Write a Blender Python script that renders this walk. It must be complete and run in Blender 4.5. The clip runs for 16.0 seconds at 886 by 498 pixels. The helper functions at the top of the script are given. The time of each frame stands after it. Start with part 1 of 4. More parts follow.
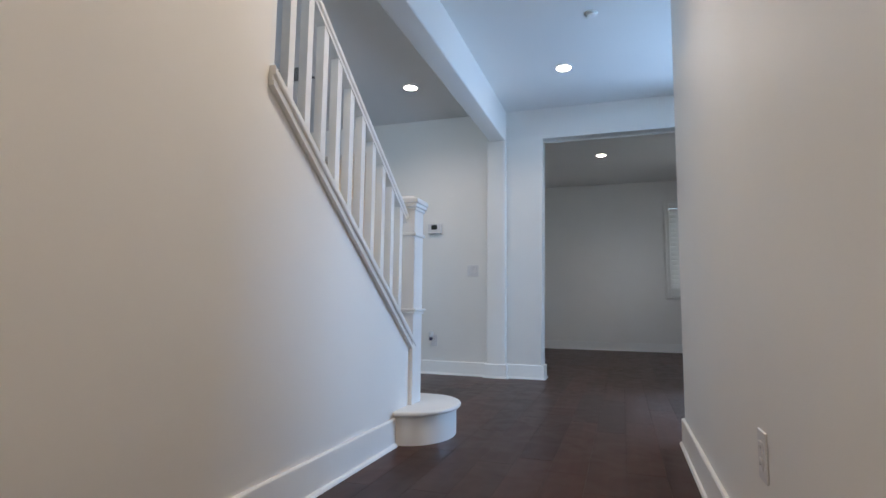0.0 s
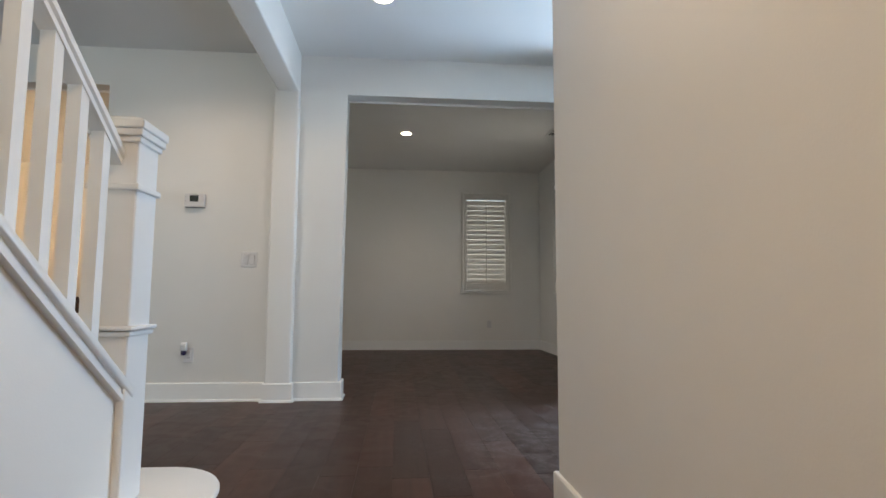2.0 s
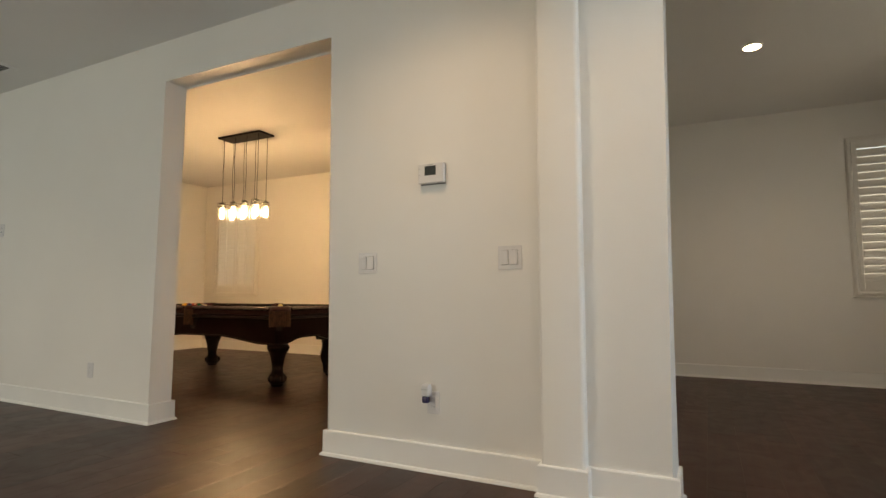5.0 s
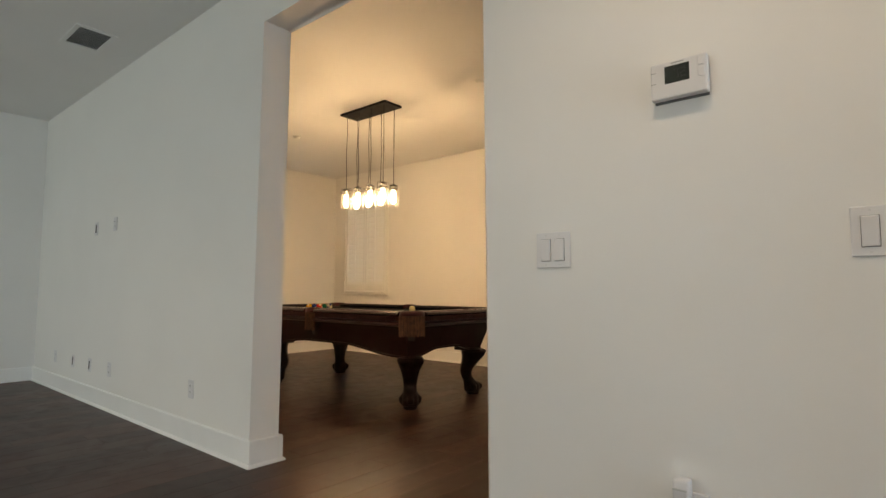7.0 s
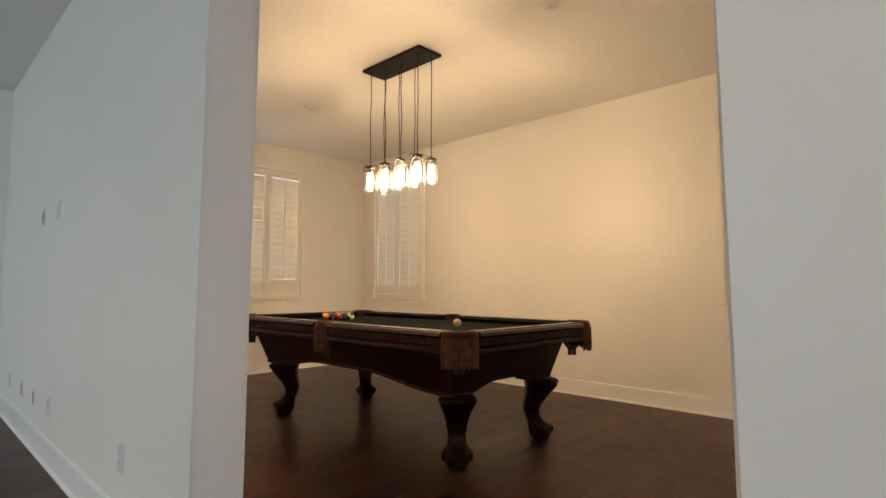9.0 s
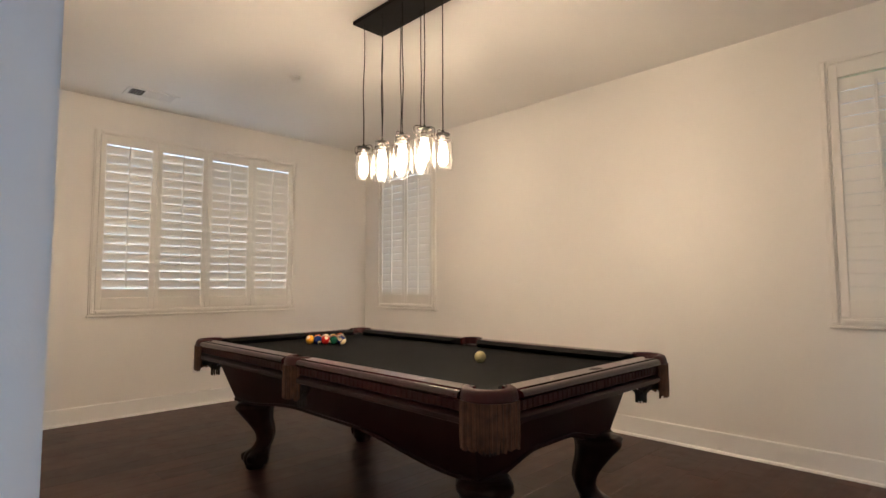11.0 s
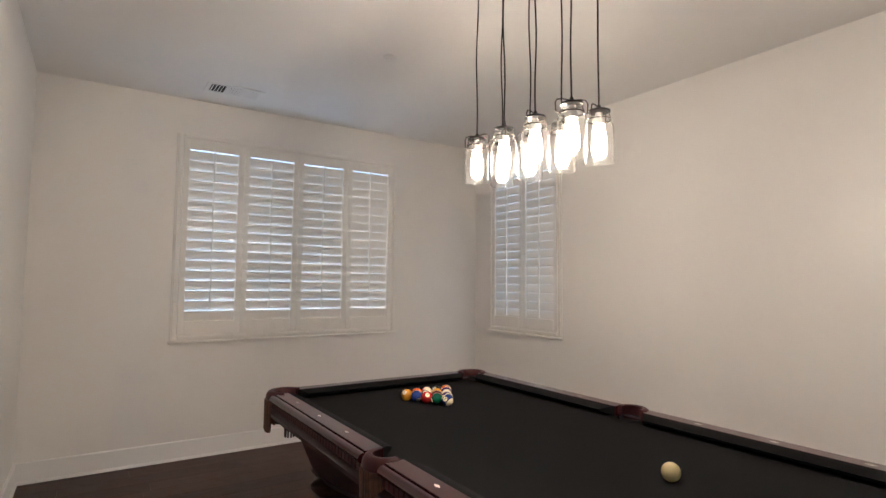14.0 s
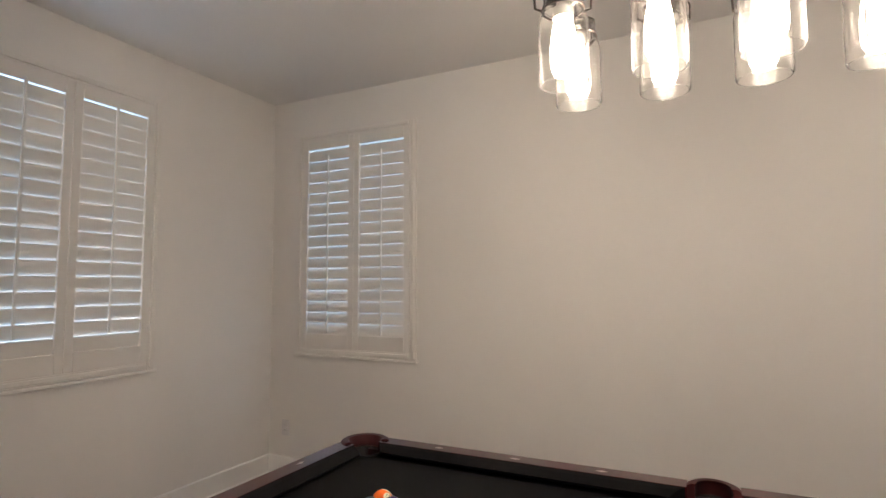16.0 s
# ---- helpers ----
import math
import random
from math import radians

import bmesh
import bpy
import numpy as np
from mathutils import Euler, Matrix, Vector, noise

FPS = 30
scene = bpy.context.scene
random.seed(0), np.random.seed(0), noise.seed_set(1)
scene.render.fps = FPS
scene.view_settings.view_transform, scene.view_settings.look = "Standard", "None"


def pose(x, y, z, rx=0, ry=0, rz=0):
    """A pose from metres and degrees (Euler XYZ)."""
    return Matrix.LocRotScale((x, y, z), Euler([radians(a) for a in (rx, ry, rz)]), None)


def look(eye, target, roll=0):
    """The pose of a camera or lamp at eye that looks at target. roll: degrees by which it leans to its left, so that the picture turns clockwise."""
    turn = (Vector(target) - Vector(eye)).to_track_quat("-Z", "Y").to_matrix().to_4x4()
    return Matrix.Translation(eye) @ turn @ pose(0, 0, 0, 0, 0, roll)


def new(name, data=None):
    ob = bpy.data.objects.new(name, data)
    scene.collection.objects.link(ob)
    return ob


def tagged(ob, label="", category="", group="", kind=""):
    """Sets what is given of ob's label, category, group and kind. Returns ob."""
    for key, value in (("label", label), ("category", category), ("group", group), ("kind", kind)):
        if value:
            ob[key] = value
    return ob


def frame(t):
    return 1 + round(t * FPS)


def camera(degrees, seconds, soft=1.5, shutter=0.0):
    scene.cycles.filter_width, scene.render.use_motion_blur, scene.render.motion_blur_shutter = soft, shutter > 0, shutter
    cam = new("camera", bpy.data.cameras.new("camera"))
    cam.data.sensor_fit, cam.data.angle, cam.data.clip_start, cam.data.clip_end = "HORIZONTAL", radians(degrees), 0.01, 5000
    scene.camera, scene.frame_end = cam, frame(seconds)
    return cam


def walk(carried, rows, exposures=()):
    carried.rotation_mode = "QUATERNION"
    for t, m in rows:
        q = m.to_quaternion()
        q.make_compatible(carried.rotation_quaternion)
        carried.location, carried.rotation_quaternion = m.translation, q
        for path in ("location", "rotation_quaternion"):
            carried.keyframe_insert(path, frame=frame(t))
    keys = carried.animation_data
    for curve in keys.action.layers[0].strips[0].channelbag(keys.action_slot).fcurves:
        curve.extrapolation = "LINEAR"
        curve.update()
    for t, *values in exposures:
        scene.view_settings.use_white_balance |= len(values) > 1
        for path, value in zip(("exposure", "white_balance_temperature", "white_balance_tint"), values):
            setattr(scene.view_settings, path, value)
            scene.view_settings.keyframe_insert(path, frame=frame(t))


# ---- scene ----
cam = camera(79.5, 16.0)
PATH = [
    (0, (0.878, -0.953, 0.802), (0.246, 0.933, 1.012), 0.7),
    (0.5, (0.776, -0.693, 0.818), (0.617, 1.29, 1.028), 0.2),
    (1, (0.669, -0.369, 0.826), (0.588, 1.619, 1.024), 0.3),
    (1.5, (0.559, -0.047, 0.856), (0.588, 1.943, 1.048), 0.4),
    (2, (0.534, 0.294, 0.874), (0.701, 2.279, 1.061), 0.3),
    (2.5, (0.52, 0.649, 0.887), (0.705, 2.633, 1.069), 0.2),
    (3, (0.459, 0.958, 0.911), (0.654, 2.94, 1.088), 0.0),
    (3.5, (0.481, 1.299, 0.933), (0.642, 3.286, 1.103), -0.4),
    (4, (0.416, 1.653, 0.971), (0.205, 3.634, 1.148), 0.0),
    (4.5, (0.277, 1.963, 1.02), (-0.315, 3.865, 1.199), 0.0),
    (5, (0.204, 2.293, 1.007), (-0.684, 4.077, 1.176), 0.0),
    (5.2, (0.154, 2.406, 1.015), (-0.828, 4.14, 1.18), 0.1),
    (7.3, (-0.889, 3.513, 1.066), (-2.189, 5.025, 1.218), 0.1),
    (7.5, (-0.969, 3.656, 1.076), (-2.282, 5.157, 1.227), 0.1),
    (8, (-1.24, 3.894, 1.089), (-2.596, 5.356, 1.241), 0.1),
    (8.5, (-1.543, 4.052, 1.114), (-2.92, 5.494, 1.267), 0.1),
    (9, (-1.782, 4.303, 1.122), (-3.168, 5.738, 1.269), 0.1),
    (9.2, (-1.877, 4.404, 1.122), (-3.265, 5.836, 1.266), 0.1),
    (11.3, (-2.669, 5.189, 1.268), (-4.094, 6.585, 1.403), -0.2),
    (11.5, (-2.731, 5.259, 1.277), (-4.165, 6.647, 1.406), -0.2),
    (12, (-2.819, 5.432, 1.346), (-4.375, 6.682, 1.474), 0.3),
    (12.5, (-2.811, 5.5, 1.407), (-4.477, 6.6, 1.537), 0.5),
    (13, (-2.932, 5.533, 1.45), (-4.619, 6.599, 1.582), 0.3),
    (13.5, (-3.192, 5.56, 1.482), (-4.88, 6.624, 1.612), 0.3),
    (14, (-3.451, 5.687, 1.488), (-5.122, 6.779, 1.619), 0.5),
    (14.5, (-3.808, 5.857, 1.518), (-5.372, 7.096, 1.655), 0.2),
    (15, (-4.242, 5.913, 1.53), (-5.634, 7.342, 1.669), 0.0),
    (15.5, (-4.706, 6.01, 1.508), (-5.851, 7.645, 1.648), 0.1),
    (16, (-5.212, 6.018, 1.517), (-6.086, 7.811, 1.659), -0.2),
]
EXPOSURES = [(0.0, 0.84, 6150, 14), (1.0, 0.89, 6600, 14), (2.0, 0.94, 7600, 15), (2.5, 0.98, 8400, 16), (3.5, 0.95, 9700, 17), (5.0, 0.97, 10100, 17), (7.5, 1.03, 8200, 14), (9.0, 1.08, 7750, 15), (11.5, 1.05, 5750, 15), (12.5, 0.94, 5350, 14), (14.5, 0.94, 5300, 14), (15.0, 0.80, 5300, 14), (16.0, 0.71, 5450, 14)]
walk(cam, [(t, look(eye, target, roll)) for t, eye, target, roll in PATH], EXPOSURES)

# ---- exposure rows and light ----
world = bpy.data.worlds.new("sky")
scene.world = world
world.use_nodes = True
_nt = world.node_tree
_sky = _nt.nodes.new("ShaderNodeTexSky")
_sky.sky_type = "NISHITA"
_sky.sun_disc = False
_sky.dust_density = 4.0
_sky.sun_elevation = radians(52)
_sky.sun_rotation = radians(200)
_nt.links.new(_sky.outputs[0], _nt.nodes["Background"].inputs[0])
_nt.nodes["Background"].inputs[1].default_value = 0.15

sun = new("sun", bpy.data.lights.new("sun", "SUN"))
sun.data.energy, sun.data.angle, sun.data.color = 3.6, radians(0.6), (1.0, 0.95, 0.87)
sun.matrix_basis = look((-6, -14, 22), (0, 0, 0))


def daylight(name, at, towards, w, h, watts, color):
    ob = new(name, bpy.data.lights.new(name, "AREA"))
    ob.data.shape, ob.data.size, ob.data.size_y = "RECTANGLE", w, h
    ob.data.energy, ob.data.color = watts, color
    ob.matrix_basis = look(at, towards)
    return ob


DOOR_LIGHT = daylight("door_daylight", (3.27, 4.5, 1.18), (-0.4, 1.75, 1.0), 0.95, 2.1, 68, (0.40, 0.66, 1.0))
LIVING_LIGHT = daylight("living_daylight", (-5.6, -2.95, 1.5), (-5.6, 3, 1.4), 3.0, 2.0, 66, (0.60, 0.82, 1.0))
FRONT_LIGHT = daylight("front_window_daylight", (3.16, 7.15, 1.9), (0, 7.1, 1.4), 0.8, 1.4, 8, (0.85, 0.95, 1.0))
POOL_LIGHT = daylight("billiard_window_daylight", (-8.57, 7.3, 1.88), (0, 7.3, 1.88), 1.98, 1.62, 13, (0.5, 0.78, 1.0))
SIDE_LIGHT = daylight("side_window_daylight", (-7.637, 9.52, 1.88), (-7.637, 0, 1.88), 0.96, 1.62, 6, (0.5, 0.78, 1.0))

FAR_LIGHT = daylight("far_window_daylight", (2.09, 9.70, 1.88), (2.09, 0, 1.88), 0.76, 1.62, 3.4, (0.85, 0.95, 1.0))

LAMP_FOYER, LAMP_LIVING, LAMP_FRONT, FILL_HALL, BULB = 13.0, 19.0, 23.0, 38.0, 60.0

# ---- materials ----


def material(name, color=(0.8, 0.8, 0.8), rough=0.5, metal=0.0, vary=0.06, scale=6.0, bump=0.0, bump_scale=200.0, stretch=(1, 1, 1), random_by=None, spread=0.0, coat=0.0, rough_vary=0.08):
    m = bpy.data.materials.new(name)
    m.use_nodes = True
    nt = m.node_tree
    b = nt.nodes["Principled BSDF"]
    b.inputs["Roughness"].default_value = rough
    b.inputs["Metallic"].default_value = metal
    b.inputs["Coat Weight"].default_value = coat
    tc = nt.nodes.new("ShaderNodeTexCoord")
    mp = nt.nodes.new("ShaderNodeMapping")
    mp.inputs["Scale"].default_value = stretch
    nt.links.new(tc.outputs["Object"], mp.inputs[0])
    big = nt.nodes.new("ShaderNodeTexNoise")
    big.inputs["Scale"].default_value = scale
    big.inputs["Detail"].default_value = 6
    nt.links.new(mp.outputs[0], big.inputs["Vector"])
    hsv = nt.nodes.new("ShaderNodeHueSaturation")
    hsv.inputs["Color"].default_value = (*color, 1)
    mr = nt.nodes.new("ShaderNodeMapRange")
    mr.inputs["From Min"].default_value, mr.inputs["From Max"].default_value = 0.3, 0.7
    mr.inputs["To Min"].default_value, mr.inputs["To Max"].default_value = 1 - vary, 1 + vary
    nt.links.new(big.outputs[0], mr.inputs[0])
    value = mr.outputs[0]
    if random_by:
        if random_by == "object":
            rnd = nt.nodes.new("ShaderNodeObjectInfo").outputs["Random"]
        else:
            rnd = nt.nodes.new("ShaderNodeNewGeometry").outputs["Random Per Island"]
        r2 = nt.nodes.new("ShaderNodeMapRange")
        r2.inputs["To Min"].default_value, r2.inputs["To Max"].default_value = 1 - spread, 1 + spread
        nt.links.new(rnd, r2.inputs[0])
        mul = nt.nodes.new("ShaderNodeMath")
        mul.operation = "MULTIPLY"
        nt.links.new(value, mul.inputs[0])
        nt.links.new(r2.outputs[0], mul.inputs[1])
        value = mul.outputs[0]
    nt.links.new(value, hsv.inputs["Value"])
    nt.links.new(hsv.outputs[0], b.inputs["Base Color"])
    rr = nt.nodes.new("ShaderNodeMapRange")
    rr.inputs["To Min"].default_value, rr.inputs["To Max"].default_value = max(0.02, rough - rough_vary), min(1, rough + rough_vary)
    nt.links.new(big.outputs[0], rr.inputs[0])
    nt.links.new(rr.outputs[0], b.inputs["Roughness"])
    if bump:
        fine = nt.nodes.new("ShaderNodeTexNoise")
        fine.inputs["Scale"].default_value = bump_scale
        fine.inputs["Detail"].default_value = 3
        nt.links.new(mp.outputs[0], fine.inputs["Vector"])
        bp = nt.nodes.new("ShaderNodeBump")
        bp.inputs["Strength"].default_value = bump
        bp.inputs["Distance"].default_value = 0.002
        nt.links.new(fine.outputs[0], bp.inputs["Height"])
        nt.links.new(bp.outputs[0], b.inputs["Normal"])
    return m


def glow(name, color, strength):
    m = bpy.data.materials.new(name)
    m.use_nodes = True
    nt = m.node_tree
    nt.nodes.remove(nt.nodes["Principled BSDF"])
    e = nt.nodes.new("ShaderNodeEmission")
    e.inputs[0].default_value, e.inputs[1].default_value = (*color, 1), strength
    nt.links.new(e.outputs[0], nt.nodes["Material Output"].inputs[0])
    return m


def glass(name, rough=0.0, color=(1, 1, 1), ior=1.45):
    m = bpy.data.materials.new(name)
    m.use_nodes = True
    b = m.node_tree.nodes["Principled BSDF"]
    b.inputs["Transmission Weight"].default_value = 1.0
    b.inputs["Roughness"].default_value = rough
    b.inputs["IOR"].default_value = ior
    b.inputs["Base Color"].default_value = (*color, 1)
    return m


def plank_material(name, random_by):
    """Dark wood-look planks: a tone for each plank, long soft grain, wiped haze and, by the front door, scuffed dust
    with the doorway's sheen painted pale.
    """
    m = bpy.data.materials.new(name)
    m.use_nodes = True
    nt = m.node_tree
    b = nt.nodes["Principled BSDF"]
    b.inputs["Specular IOR Level"].default_value = 0.17
    geo = nt.nodes.new("ShaderNodeNewGeometry")
    rnd = nt.nodes.new("ShaderNodeObjectInfo").outputs["Random"] if random_by == "object" else geo.outputs["Random Per Island"]

    def math_node(op, a, c):
        n = nt.nodes.new("ShaderNodeMath")
        n.operation = op
        for k, v in enumerate((a, c)):
            if isinstance(v, (int, float)):
                n.inputs[k].default_value = v
            else:
                nt.links.new(v, n.inputs[k])
        return n.outputs[0]

    def ranged(src, lo, hi, out0, out1):
        n = nt.nodes.new("ShaderNodeMapRange")
        for k, v in zip(("From Min", "From Max", "To Min", "To Max"), (lo, hi, out0, out1)):
            n.inputs[k].default_value = v
        nt.links.new(src, n.inputs[0])
        return n.outputs[0]

    def noise(vec, scale, detail, distortion=0.0):
        n = nt.nodes.new("ShaderNodeTexNoise")
        n.inputs["Scale"].default_value, n.inputs["Detail"].default_value, n.inputs["Distortion"].default_value = scale, detail, distortion
        nt.links.new(vec, n.inputs["Vector"])
        return n.outputs[0]

    shift = nt.nodes.new("ShaderNodeCombineXYZ")
    nt.links.new(math_node("MULTIPLY", rnd, 37.0), shift.inputs[1])
    nt.links.new(math_node("MULTIPLY", rnd, 11.0), shift.inputs[2])
    add = nt.nodes.new("ShaderNodeVectorMath")
    nt.links.new(geo.outputs["Position"], add.inputs[0])
    nt.links.new(shift.outputs[0], add.inputs[1])
    mp = nt.nodes.new("ShaderNodeMapping")
    mp.inputs["Scale"].default_value = (24.0, 0.55, 1.0)
    nt.links.new(add.outputs[0], mp.inputs[0])
    grain = ranged(noise(mp.outputs[0], 1.0, 3, 0.15), 0.3, 0.7, 0.80, 1.20)
    tone = ranged(rnd, 0.0, 1.0, 0.66, 1.36)
    hsv = nt.nodes.new("ShaderNodeHueSaturation")
    hsv.inputs["Color"].default_value = (0.050, 0.0195, 0.0135, 1)
    nt.links.new(math_node("MULTIPLY", grain, tone), hsv.inputs["Value"])
    haze = noise(geo.outputs["Position"], 4.2, 10, 1.6)
    nt.links.new(ranged(haze, 0.35, 0.68, 0.33, 0.40), b.inputs["Roughness"])
    # Pale mix by the door: scuffed dust plus the doorway's reflected daylight, painted in.
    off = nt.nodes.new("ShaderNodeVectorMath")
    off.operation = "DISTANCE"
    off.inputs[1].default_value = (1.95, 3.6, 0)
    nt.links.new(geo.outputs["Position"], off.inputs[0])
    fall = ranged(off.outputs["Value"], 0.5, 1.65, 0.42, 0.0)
    scuff_sheen = math_node("MULTIPLY", ranged(haze, 0.42, 0.66, 0.12, 1.0), ranged(noise(geo.outputs["Position"], 23.0, 8, 2.5), 0.35, 0.62, 0.35, 1.0))
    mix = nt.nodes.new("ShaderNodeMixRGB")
    nt.links.new(math_node("MULTIPLY", fall, scuff_sheen), mix.inputs[0])
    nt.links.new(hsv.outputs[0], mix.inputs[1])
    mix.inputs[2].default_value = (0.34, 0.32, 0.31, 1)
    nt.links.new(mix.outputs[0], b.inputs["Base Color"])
    return m


WALL = material("wall_paint", (0.85, 0.832, 0.80), 0.45, 0, 0.02, 1.3, 0.14, 140)
CEIL = material("ceiling_paint", (0.83, 0.82, 0.80), 0.6, 0, 0.02, 1.1, 0.3, 120)
TRIM = material("trim_paint", (0.89, 0.885, 0.865), 0.32, 0, 0.02, 3, 0.05, 60)
STAIRWHITE = material("stair_paint", (0.82, 0.82, 0.81), 0.33, 0, 0.02, 3, 0.0, 60, rough_vary=0.03)
SHUTTER = material("shutter_paint", (0.85, 0.83, 0.79), 0.6, 0, 0.02, 4, 0.0)
SHUTTER.node_tree.nodes["Principled BSDF"].inputs["Specular IOR Level"].default_value = 0.3
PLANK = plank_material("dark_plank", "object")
PLANK_FAR = plank_material("dark_plank_joined", "island")
SUBFLOOR = material("subfloor", (0.02, 0.015, 0.012), 0.8)
PLASTIC = material("white_plastic", (0.82, 0.82, 0.80), 0.35, 0, 0.01, 8)
PLASTIC_GREY = material("light_grey_plastic", (0.55, 0.55, 0.53), 0.4, 0, 0.02, 8)
PLATE = material("wall_plate_plastic", (0.72, 0.71, 0.715), 0.4, 0, 0.01, 8)
SEAM = material("grey_seam", (0.16, 0.155, 0.15), 0.6, 0, 0.02)
DARKGAP = material("dark_slot", (0.02, 0.02, 0.02), 0.7, 0, 0.02)
LCD = material("lcd_screen", (0.035, 0.040, 0.034), 0.12, 0, 0.02)
INK = material("screen_digits", (0.006, 0.006, 0.006), 0.3, 0, 0.0)
GREYINK = material("grey_print", (0.3, 0.3, 0.3), 0.5, 0, 0.0)
PURPLE = material("purple_liquid", (0.02, 0.012, 0.06), 0.15, 0, 0.1)
MAHOG = material("mahogany", (0.018, 0.0045, 0.0055), 0.32, 0, 0.2, 4, 0.0, 60, (1, 6, 6), coat=0.08, rough_vary=0.03)
DENTILWOOD = material("dull_mahogany", (0.04, 0.013, 0.012), 0.55, 0, 0.2, 30, 0.2, 120)
MAHOG_TOP = material("mahogany_rail", (0.046, 0.010, 0.013), 0.2, 0, 0.08, 9, 0.0, 90, (1, 3, 3), coat=0.15, rough_vary=0.02)
ROLLWOOD = material("glossy_mahogany_edge", (0.034, 0.0065, 0.009), 0.18, 0, 0.12, 9, 0.0, 90, (1, 3, 3), coat=0.2, rough_vary=0.03)
CARVED = material("carved_dark_wood", (0.016, 0.007, 0.0058), 0.36, 0, 0.4, 14, 0.5, 40, coat=0.05)
LEATHER = material("maroon_leather", (0.042, 0.009, 0.010), 0.45, 0, 0.25, 20, 0.4, 300)
for _m, _s in ((MAHOG, 0.25), (DENTILWOOD, 0.15), (MAHOG_TOP, 0.36), (ROLLWOOD, 0.4), (LEATHER, 0.25), (CARVED, 0.18)):
    _m.node_tree.nodes["Principled BSDF"].inputs["Specular IOR Level"].default_value = _s
CLOTH = material("black_cloth", (0.0062, 0.0063, 0.0068), 0.95, 0, 0.12, 30, 0.3, 900)
CLOTH.node_tree.nodes["Principled BSDF"].inputs["Specular IOR Level"].default_value = 0.12
FRINGE = material("brown_fringe", (0.09, 0.042, 0.024), 0.8, 0, 0.4, 30, 0.4, 500, random_by="island", spread=0.35)
NET = material("dark_net", (0.02, 0.013, 0.010), 0.6, 0, 0.2)
PEARL = material("pearl_sight", (0.75, 0.73, 0.68), 0.2, 0, 0.03)
BRONZE = material("dark_bronze", (0.012, 0.010, 0.009), 0.45, 0.6, 0.2, 20)
WIRE = material("wire_metal", (0.06, 0.05, 0.045), 0.35, 0.9, 0.1)
JAR = glass("jar_glass", 0.12, (1, 1, 0.99), 1.2)
PANE = glass("window_glass", 0.0, (0.96, 1, 0.98), 1.1)
BULBGLOW = glow("bulb_glow", (1.0, 0.75, 0.48), BULB)
LENS = glow("downlight_lens", (1.0, 0.88, 0.72), 12.0)
DL_FOYER = (LAMP_FOYER, (1.0, 0.86, 0.68))
DL_LIVING = (LAMP_LIVING, (1.0, 0.86, 0.68))
DL_FRONT = (LAMP_FRONT, (1.0, 0.93, 0.85))
DL_HALL_FILL = (FILL_HALL, (1.0, 0.84, 0.64))
DOORPAINT = material("sage_door_paint", (0.125, 0.132, 0.108), 0.42, 0, 0.04, 5, 0.12, 80, (6, 6, 1))
NICKEL = material("satin_nickel", (0.62, 0.60, 0.56), 0.28, 1.0, 0.05, 20)
LOCKBOX = material("blue_grey_plastic", (0.07, 0.10, 0.15), 0.45, 0, 0.1, 10)
VENTDARK = material("vent_shadow", (0.03, 0.03, 0.03), 0.7, 0, 0.05)
GRASS = material("lawn", (0.07, 0.11, 0.03), 0.9, 0, 0.4, 3, 0.5, 80)
CONCRETE = material("concrete", (0.42, 0.40, 0.37), 0.85, 0, 0.15, 2, 0.3, 60)
LEAVES = material("leaves", (0.06, 0.11, 0.025), 0.6, 0, 0.4, 8, random_by="island", spread=0.45)
BARK = material("bark", (0.12, 0.08, 0.05), 0.9, 0, 0.4, 12, 0.6, 30)
STUCCO = material("stucco", (0.52, 0.46, 0.38), 0.9, 0, 0.08, 3, 0.4, 90)
TILE = material("roof_tile", (0.24, 0.13, 0.09), 0.8, 0, 0.25, 6)
DARKGLASS = material("dark_window", (0.03, 0.04, 0.05), 0.08, 0, 0.05)

# ---- mesh helpers ----


def link(name, bm, mat, smooth=False):
    me = bpy.data.meshes.new(name)
    bmesh.ops.recalc_face_normals(bm, faces=bm.faces)
    if smooth:
        big = 0.0 if smooth is True else 0.3 * max(f.calc_area() for f in bm.faces)
        for f in bm.faces:
            f.smooth = not big or (f.calc_area() < big and len(f.verts) <= 4)
    bm.to_mesh(me)
    bm.free()
    me.materials.append(mat)
    if smooth:
        me.set_sharp_from_angle(angle=radians(38))
    return new(name, me)


def part(name, bm, mat, parent, label="", smooth=False):
    ob = link(name, bm, mat, smooth)
    ob.parent = parent
    if label:
        tagged(ob, label)
    return ob


def thing(name, m, label, category, group="", kind=""):
    ob = new(name)
    ob.empty_display_size = 0.05
    ob.matrix_basis = m
    return tagged(ob, label, category, group, kind)


def structure(name, bm, mat, label, category, smooth=False):
    return tagged(link(name, bm, mat, smooth), label, category, "", "structure")


def box(bm, x0, y0, z0, x1, y1, z1, bevel=0.0, seg=2):
    r = bmesh.ops.create_cube(bm, size=1)
    vs = r["verts"]
    for v in vs:
        v.co = Vector(((x0 + x1) / 2 + v.co.x * (x1 - x0), (y0 + y1) / 2 + v.co.y * (y1 - y0), (z0 + z1) / 2 + v.co.z * (z1 - z0)))
    if bevel:
        es = list({e for v in vs for e in v.link_edges})
        bmesh.ops.bevel(bm, geom=es, offset=bevel, segments=seg, affect="EDGES", profile=0.5)
    return bm


def boxed(*args, **kw):
    return box(bmesh.new(), *args, **kw)


